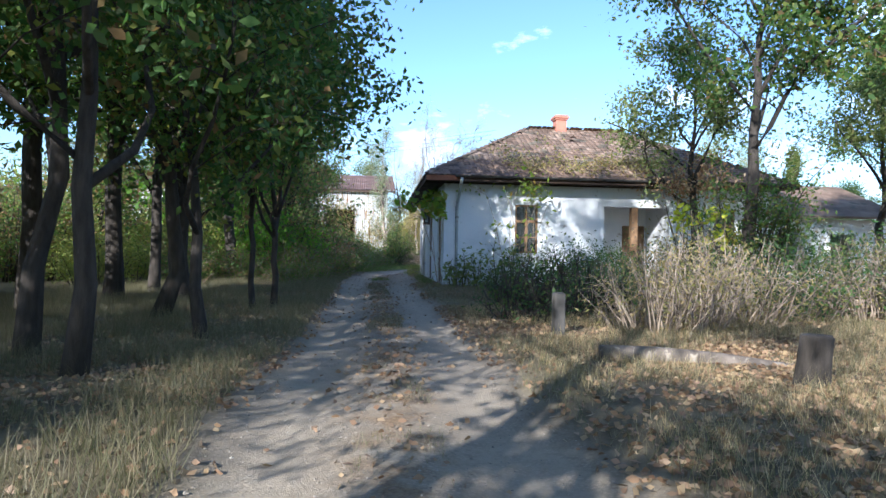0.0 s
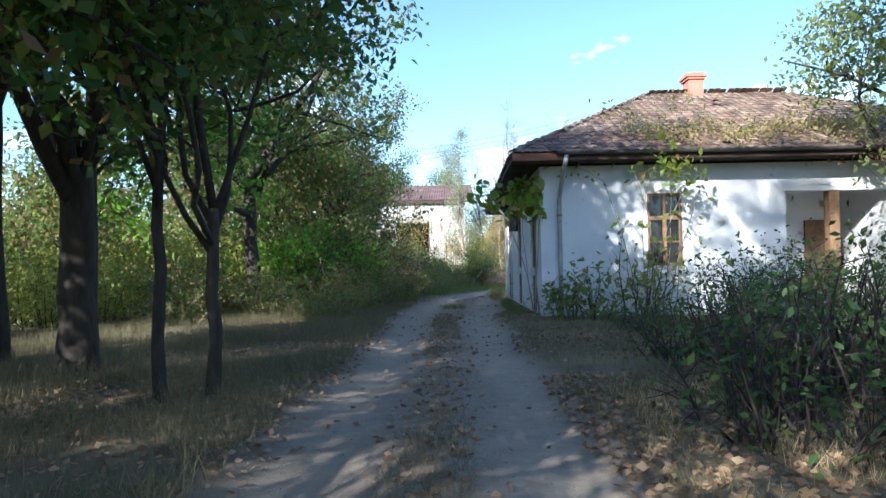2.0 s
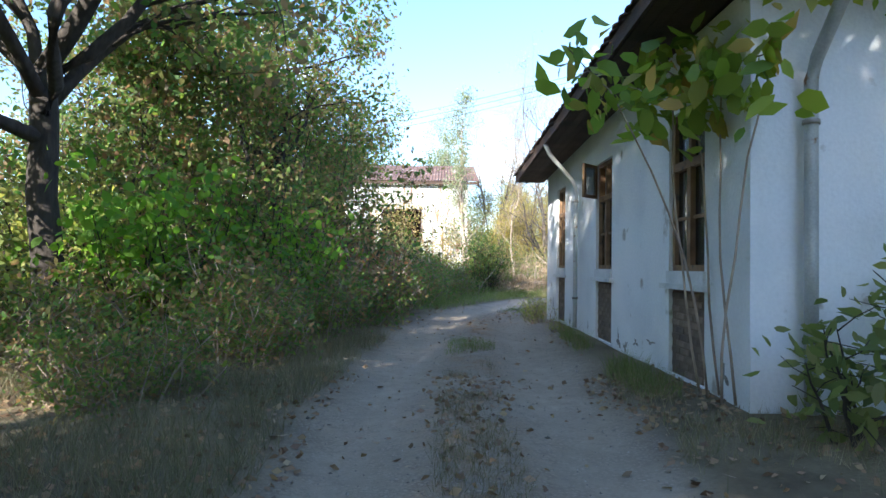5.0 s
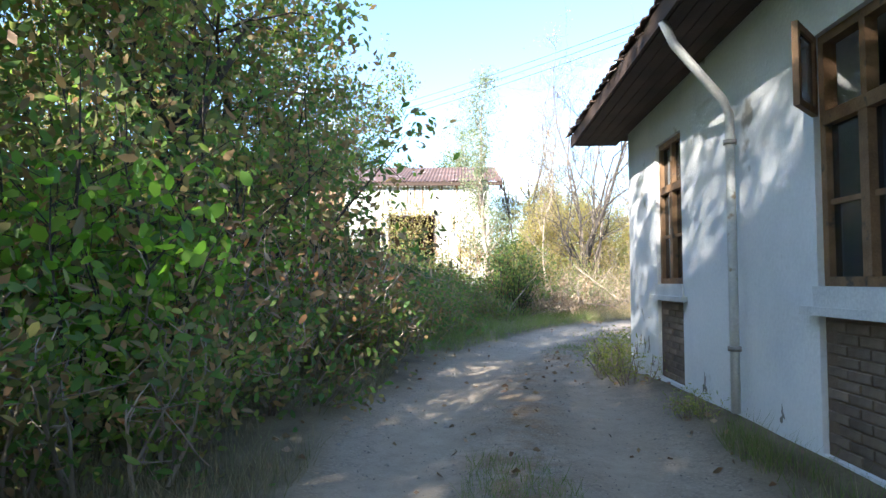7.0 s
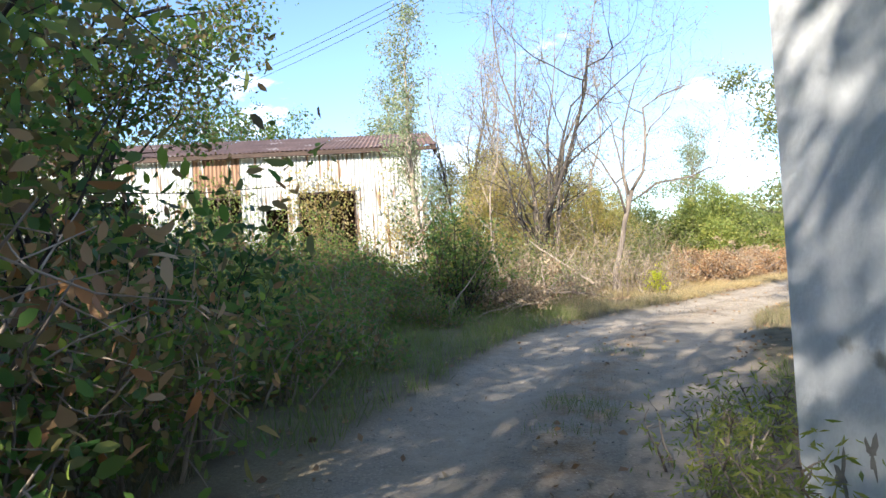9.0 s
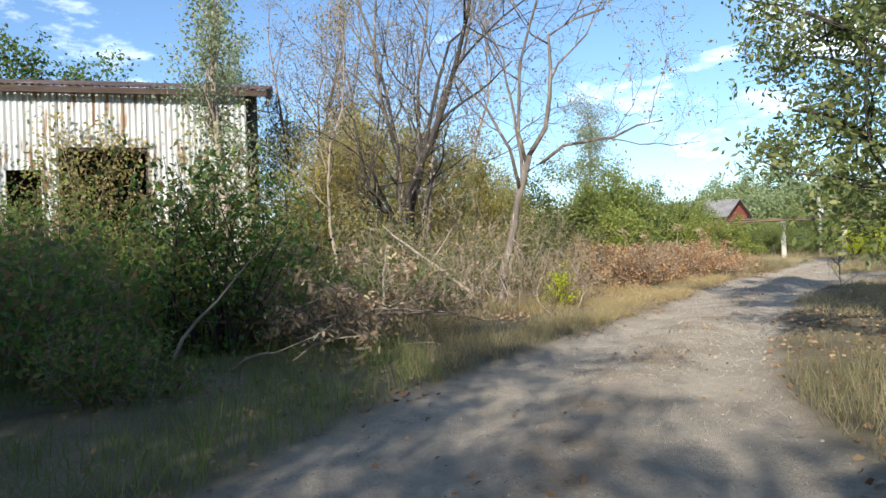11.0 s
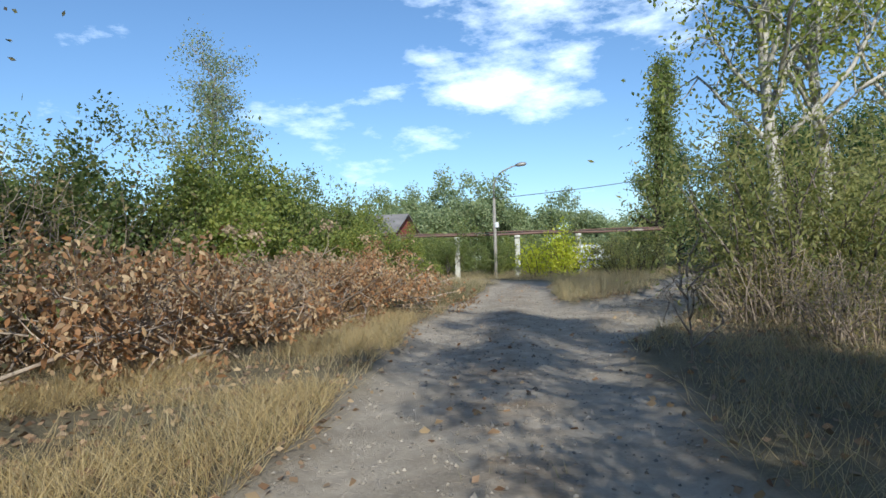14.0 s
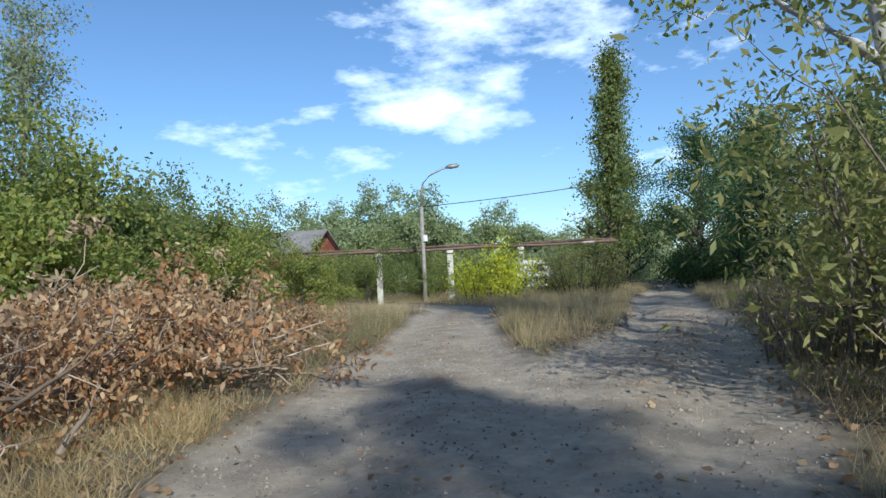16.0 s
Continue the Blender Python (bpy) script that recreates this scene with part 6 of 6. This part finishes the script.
litter("fallen_leaves", 22, 70000, (4, 28, 20, 42), lambda X, Y, r, c, u: u < np.where(r > 0.9, 0.03 + 0.12 * c, 0.6) * (0.5 + 1.2 * rolling(X, Y, 0.8, 16)), "fallen dry leaves along the field track")


def stones(name, seed, n, area, label, least=0.004, most=0.011):
    rng = np.random.default_rng(seed)
    X, Y = rng.uniform(area[0], area[1], n), rng.uniform(area[2], area[3], n)
    z, road, crown, track = ground_parts(X, Y)
    ok = road > 0.5
    X, Y, z = X[ok], Y[ok], z[ok]
    k = len(X)
    s = rng.uniform(least, most, k) * (1 + 1.0 * (rng.uniform(0, 1, k) > 0.97))
    oct_v = np.array([(1, 0, 0), (0, 1, 0), (-1, 0, 0), (0, -1, 0), (0, 0, 0.7), (0, 0, -0.7)])
    V = oct_v[None] * s[:, None, None] * rng.uniform(0.6, 1.4, (k, 6, 1)) + np.stack([X, Y, z + s * 0.25], -1)[:, None]
    tri = np.array([(0, 1, 4), (1, 2, 4), (2, 3, 4), (3, 0, 4), (1, 0, 5), (2, 1, 5), (3, 2, 5), (0, 3, 5)])
    F = (np.arange(k)[:, None, None] * 6 + tri[None]).reshape(-1, 3)
    me = mesh_from(name, V.reshape(-1, 3).tolist(), F.tolist(), M_PEBBLE)
    return tagged(new(name, me), label, "gravel", kind="stuff")


M_PEBBLE = mat("pebble", [(0.20, 0.17, 0.135), (0.33, 0.285, 0.23)], 0.9, 5, 0.1, 60, island=True, vary=0.25)
stones("gravel", 40, 30000, (-5, 6, -20, 24), "small loose stones on the track")
stones("gravel", 41, 60000, (3, 30, 20, 44), "small loose stones on the field track", 0.005, 0.017)

# ---- vine on the corner of the house ----
vine = thing("climbing_vine", (-0.3, 0.4, G0), "climbing vine with large green and yellow leaves at the house corner", "vine")
vr = np.random.default_rng(90)
stems_, vt = [], []
for k in range(5):
    p = Vector((-0.12 + vr.normal() * 0.04, 0.4 + vr.normal() * 0.5, 0.3))
    lp, lr = limb(vr, p, (-0.06, 0.05, 1), 3.0, 0.014, 0.008, 7, 0.1)
    stems_.append((lp, lr))
    q, qr = limb(vr, lp[-1], (-0.45 + vr.normal() * 0.25, vr.normal() * 0.9, 0.1), 0.6, 0.008, 0.004, 4, 0.4)
    stems_.append((q, qr))
    vt += q + q + lp[6:]
vt = np.array([tuple(p) for p in vt])
tagged(part("stem_work", tubes("stem_work", stems_, M_TWIG, 5), vine), kind="stuff")
L_VINE = leaf_mat("vine_leaves", [(0.13, 0.20, 0.03), (0.20, 0.25, 0.04), (0.09, 0.15, 0.03), (0.32, 0.22, 0.06)], 0.45)
vp = vt[vr.choice(len(vt), 300)] + vr.normal(size=(300, 3)) * np.array((0.12, 0.36, 0.2))
vp[:, 0] = np.minimum(vp[:, 0], -0.1)
part("foliage", quads_mesh("foliage", leaf_quads(vr, vp, 0.23, droop=0.5, narrow=0.65, corners=6), L_VINE, 6), vine)
sv = thing("climbing_vine", (2.4, -0.6, G0), "thin climbing vine reaching from the wall to the roof", "vine")
lines2, vt2 = [], []
for k in range(7):
    lp, lr = limb(vr, (2.2 + 0.12 * k, -0.7, 0.3), (0.06 * (k - 3), -0.07, 1), 3.3, 0.014, 0.006, 8, 0.12)
    lines2.append((lp, lr))
    vt2 += lp[3:]
    q, qr = limb(vr, lp[-1], (vr.normal() * 0.9, 0.1, 0.5), 0.9, 0.007, 0.003, 4, 0.4)
    lines2.append((q, qr))
    vt2 += q + q
tagged(part("stem_work", tubes("stem_work", lines2, M_TWIG, 5), sv), kind="stuff")
vt2 = np.array([tuple(p) for p in vt2])
vp = vt2[vr.choice(len(vt2), 210)] + vr.normal(size=(210, 3)) * 0.16
part("foliage", quads_mesh("foliage", leaf_quads(vr, vp, 0.19, droop=0.4, narrow=0.5), L_VINE), sv)

rv = thing("roof_creeper", (4.5, -0.4, G0), "half-dry creeper sprawling over the eaves and tiles", "creeper")
lines3, vt3 = [], []
for k in range(26):
    x0 = vr.uniform(2.6, 9.5)
    y0 = vr.uniform(-0.6, 0.6)
    lp, lr = limb(vr, (x0, y0, 4.24 + (y0 + 0.7) * 0.48), (vr.normal() * 0.9, 0.7, 0.42), vr.uniform(0.8, 2.2), 0.012, 0.005, 6, 0.3)
    lp = [Vector((p.x, p.y, max(p.z, 4.26 + (p.y + 0.7) * 0.48))) for p in lp]
    lines3.append((lp, lr))
    vt3 += lp
tagged(part("stem_work", tubes("stem_work", lines3, M_TWIG, 5), rv), kind="stuff")
vt3 = np.array([tuple(p) for p in vt3])
vp = vt3[vr.choice(len(vt3), 1900)] + vr.normal(size=(1900, 3)) * np.array((0.3, 0.22, 0.08))
vp[:, 2] = np.maximum(vp[:, 2], 4.25 + (vp[:, 1] + 0.7) * 0.48)
part("foliage", quads_mesh("foliage", leaf_quads(vr, vp, 0.12, droop=0.0, narrow=0.5), L_FADED), rv)

# ---- bricks under the west windows ----
BR = bpy.data.meshes.new("brick")
bm = bmesh.new()
add_box(bm, 0, 0.235, 0, 0.09, 0, 0.064)
bmesh.ops.recalc_face_normals(bm, faces=bm.faces)
bmesh.ops.bevel(bm, geom=bm.edges[:], offset=0.005, segments=1, affect="EDGES")
bm.to_mesh(BR)
bm.free()
BR.materials.append(M_BRICK)
for a, b in west_wins:
    bed = box_mesh("brick_apron", 0.045, 0.25, a, b, 0.3, SILL - 0.06, M_MORTAR)
    apron = part("brick_apron", bed, house, "brown brick apron below the window")
    row, z = 0, 0.312
    while z < SILL - 0.13:
        y = a + (0.0 if row % 2 else 0.12) + 0.006
        while y + 0.235 < b:
            ob = new("brick", BR)
            ob.parent = apron
            ob.matrix_basis = Matrix.Translation((0.03 + random.uniform(-0.004, 0.004), y + 0.235, z)) @ Matrix.Rotation(radians(-90), 4, "Z")
            y += 0.247
        row += 1
        z += 0.076

# ---- roof tiles ----
TW, TL, STEP = 0.21, 0.37, 0.29


def tile_mesh(name, material):
    V, F = [], []
    for j, y in enumerate((0.0, TL)):
        for i in range(4):
            x = (i / 3 - 0.5) * TW
            z = 0.028 * math.cos((i / 3 - 0.5) * math.pi) + (0.022 if j == 0 else 0.0)
            V.append((x, y, z))
    for i in range(3):
        F.append((i, i + 1, i + 5, i + 4))
    V += [(v[0], v[1], v[2] - 0.016) for v in V[:4]]
    for i in range(3):
        F.append((8 + i, 9 + i, i + 1, i))
    return mesh_from(name, V, F, material)


TM = tile_mesh("tile", M_TILE_OB)
tv = np.array([v.co for v in TM.vertices])
tf = [tuple(p.vertices) for p in TM.polygons]


def lay_tiles(corner, along, up, width_at, rise, near, seed):
    """Tiles in courses: corner at the eave, unit vectors along and up the slope; width_at(v) gives the course's start and end."""
    rng = np.random.default_rng(seed)
    nrm = along.cross(up).normalized()
    V, F = [], []
    singles = 0
    v = -0.06
    while v < rise:
        u0, u1 = width_at(max(0, v))
        u = u0 + TW / 2
        while u < u1 - TW * 0.3:
            if rng.uniform() > 0.015:
                slip = rng.normal() * 0.012 + (rng.uniform() > 0.96) * rng.uniform(-0.12, 0.0)
                base = corner + along * (u + rng.normal() * 0.006) + up * (v + slip) + nrm * (0.012 + rng.uniform(0, 0.012) + 0.03 * math.sin(u * 0.8) * 0)
                yaw = rng.normal() * 0.035
                m = Matrix((along, up, nrm)).transposed().to_4x4()
                m.translation = base
                m = m @ Matrix.Rotation(yaw, 4, "Z")
                if near(u, v) and singles < 150:
                    ob = new("tile", TM)
                    ob.parent = roof
                    ob.matrix_basis = m
                    singles += 1
                else:
                    k = len(V)
                    V += [tuple(m @ Vector(p)) for p in tv]
                    F += [tuple(k + i for i in f) for f in tf]
            u += TW * 1.0
        v += STEP
    ob = part("roof_tiles", mesh_from("roof_tiles", V, F, M_TILE), roof)
    tagged(ob, kind="stuff")


cs = Vector(c_sw)
up_s = (Vector((0, RY, RZ)) - Vector((0, -EAVE, EZ))).normalized()
rise_s = (Vector((0, RY, RZ)) - Vector((0, -EAVE, EZ))).length
lay_tiles(cs, Vector((1, 0, 0)), up_s, lambda v: ((RX0 + EAVE) * v / rise_s, HOUSE_X + 2 * EAVE - (HOUSE_X + EAVE - RX1) * v / rise_s), rise_s, lambda u, v: u < 5.5 and v < 1.6, 1)
cn = Vector(c_nw)
along_w = (Vector(c_sw) - Vector(c_nw)).normalized()
mid_w = (Vector(c_sw) + Vector(c_nw)) / 2
up_w = Vector(r_w) - mid_w
rise_w = up_w.length
up_w.normalize()
half = RY + EAVE
lay_tiles(cn, along_w, up_w, lambda v: (half * v / rise_w, 2 * half - half * v / rise_w), rise_w, lambda u, v: u > 5.5 and v < 0.9, 2)
up_n = Vector((0, RY, RZ - 0.05)) - Vector((0, HOUSE_Y + EAVE, EN))
rise_n = up_n.length
lay_tiles(Vector(c_ne), Vector((-1, 0, 0)), up_n.normalized(), lambda v: ((HOUSE_X + EAVE - RX1) * v / rise_n, HOUSE_X + 2 * EAVE - (RX0 + EAVE) * v / rise_n), rise_n, lambda u, v: False, 4)
along_e = (Vector(c_ne) - Vector(c_se)).normalized()
up_e = Vector(r_e) - (Vector(c_se) + Vector(c_ne)) / 2
rise_e = up_e.length
lay_tiles(Vector(c_se), along_e, up_e.normalized(), lambda v: (half * v / rise_e, 2 * half - half * v / rise_e), rise_e, lambda u, v: False, 5)


def ridge(p0, p1, seed):
    rng = np.random.default_rng(seed)
    a, b = Vector(p0), Vector(p1)
    n = int((b - a).length / 0.33)
    d = (b - a).normalized()
    s = d.cross(Vector((0, 0, 1))).normalized()
    for i in range(n):
        V, F = [], []
        for k, t in enumerate((0, 0.38)):
            for j in range(6):
                an = math.pi * j / 5
                r = 0.12 if k == 0 else 0.10
                q = a + d * (i * 0.33 + t) + s * math.cos(an) * r + Vector((0, 0, math.sin(an) * r * 0.8 + 0.01 + 0.012 * rng.normal()))
                V.append(tuple(q))
        for j in range(5):
            F.append((j, j + 1, j + 7, j + 6))
        part("ridge_tile", mesh_from("ridge_tile", V, F, M_TILE_OB), roof)


ridge(c_sw, r_w, 1)
ridge(r_w, r_e, 2)
ridge(c_nw, r_w, 3)

# ---- vine over the barn's openings ----
for bx, bz, n_, sd in ((-5.2, 4.9, 1700, 91), (-9.9, 4.8, 1400, 92), (-2.6, 3.4, 600, 93)):
    bvine = thing("barn_vine", (bx, BY - 0.1, G0), "autumn vine hanging over the barn wall", "vine", "vines on the barn")
    rr = np.random.default_rng(sd)
    ln_, tp_ = [], []
    for k in range(14):
        lp, lr = limb(rr, (bx + rr.normal() * 0.75, BY - 0.16, 0.3), (rr.normal() * 0.12, -0.01, 1), bz + rr.uniform(-0.6, 0.7), 0.016, 0.006, 8, 0.16)
        ln_.append((lp, lr))
        tp_ += lp[4:] + lp[6:]
    tp_ = np.array([tuple(p) for p in tp_])
    tagged(part("stem_work", tubes("stem_work", ln_, M_TWIG, 4), bvine), kind="stuff")
    lp_ = tp_[rr.choice(len(tp_), n_)] + rr.normal(size=(n_, 3)) * np.array((0.28, 0.16, 0.26))
    lp_[:, 1] = np.minimum(lp_[:, 1], BY - 0.06)
    part("foliage", quads_mesh("foliage", leaf_quads(rr, lp_, 0.13, droop=0.5, narrow=0.7), L_FADED if sd % 2 else L_MID), bvine)

# ---- wear on the house ----
wr_ = np.random.default_rng(77)


def bare_patch(y, z, w, h):
    """A ragged patch where the plaster has come off the west wall."""
    n = 26
    ring = []
    for i in range(n):
        a = 2 * math.pi * i / n
        q = wr_.uniform(0.35, 1.2) * (0.7 + 0.5 * math.sin(a * 3 + y * 7))
        ring.append((y + math.cos(a) * w * q, max(0.24, z + math.sin(a) * h * q)))
    V = [(-0.004, p, q) for p, q in ring] + [(0.02, p, q) for p, q in ring]
    F = [tuple(reversed(range(n)))] + [(i, (i + 1) % n, (i + 1) % n + n, i + n) for i in range(n)]
    part("bare_patch", mesh_from("bare_patch", V, F, M_MORTARGREY), wall_w)


M_MORTARGREY = mat("bare_wall", [(0.16, 0.15, 0.135), (0.34, 0.32, 0.29)], 0.95, 6, 0.5, 60)
for y, z, w, h in ((4.05, 0.42, 0.10, 0.16), (3.7, 0.36, 0.14, 0.10), (3.2, 0.48, 0.10, 0.05), (2.6, 0.55, 0.16, 0.04), (6.0, 0.45, 0.05, 0.07), (7.6, 0.42, 0.06, 0.10), (9.55, 0.62, 0.05, 0.12), (9.75, 0.60, 0.04, 0.13), (9.95, 0.66, 0.05, 0.10), (10.15, 0.5, 0.06, 0.16), (9.4, 0.42, 0.08, 0.08), (0.5, 0.5, 0.08, 0.14)):
    bare_patch(y, z, w, h)
# broken laths and tiles at the north-west eave
for k in range(9):
    a = Vector((-EAVE - 0.02 + 0.09 * k, HOUSE_Y + EAVE - 0.05, EN - 0.03 + wr_.uniform(-0.05, 0.06)))
    part("broken_lath", tubes("broken_lath", [([a, a + Vector((wr_.uniform(-0.12, 0.02), wr_.uniform(0.1, 0.35), wr_.uniform(-0.12, 0.02)))], [0.018, 0.010])], M_DARKWOOD, 4), roof)
for k in range(14):
    a = Vector((-EAVE + 0.02, 1.0 + k * 0.75, eave_z(1.0 + k * 0.75) - 0.02))
    part("broken_lath", tubes("broken_lath", [([a, a + Vector((wr_.uniform(-0.16, -0.05), wr_.uniform(-0.05, 0.05), wr_.uniform(-0.10, 0.0)))], [0.016, 0.010])], M_DARKWOOD, 4), roof)
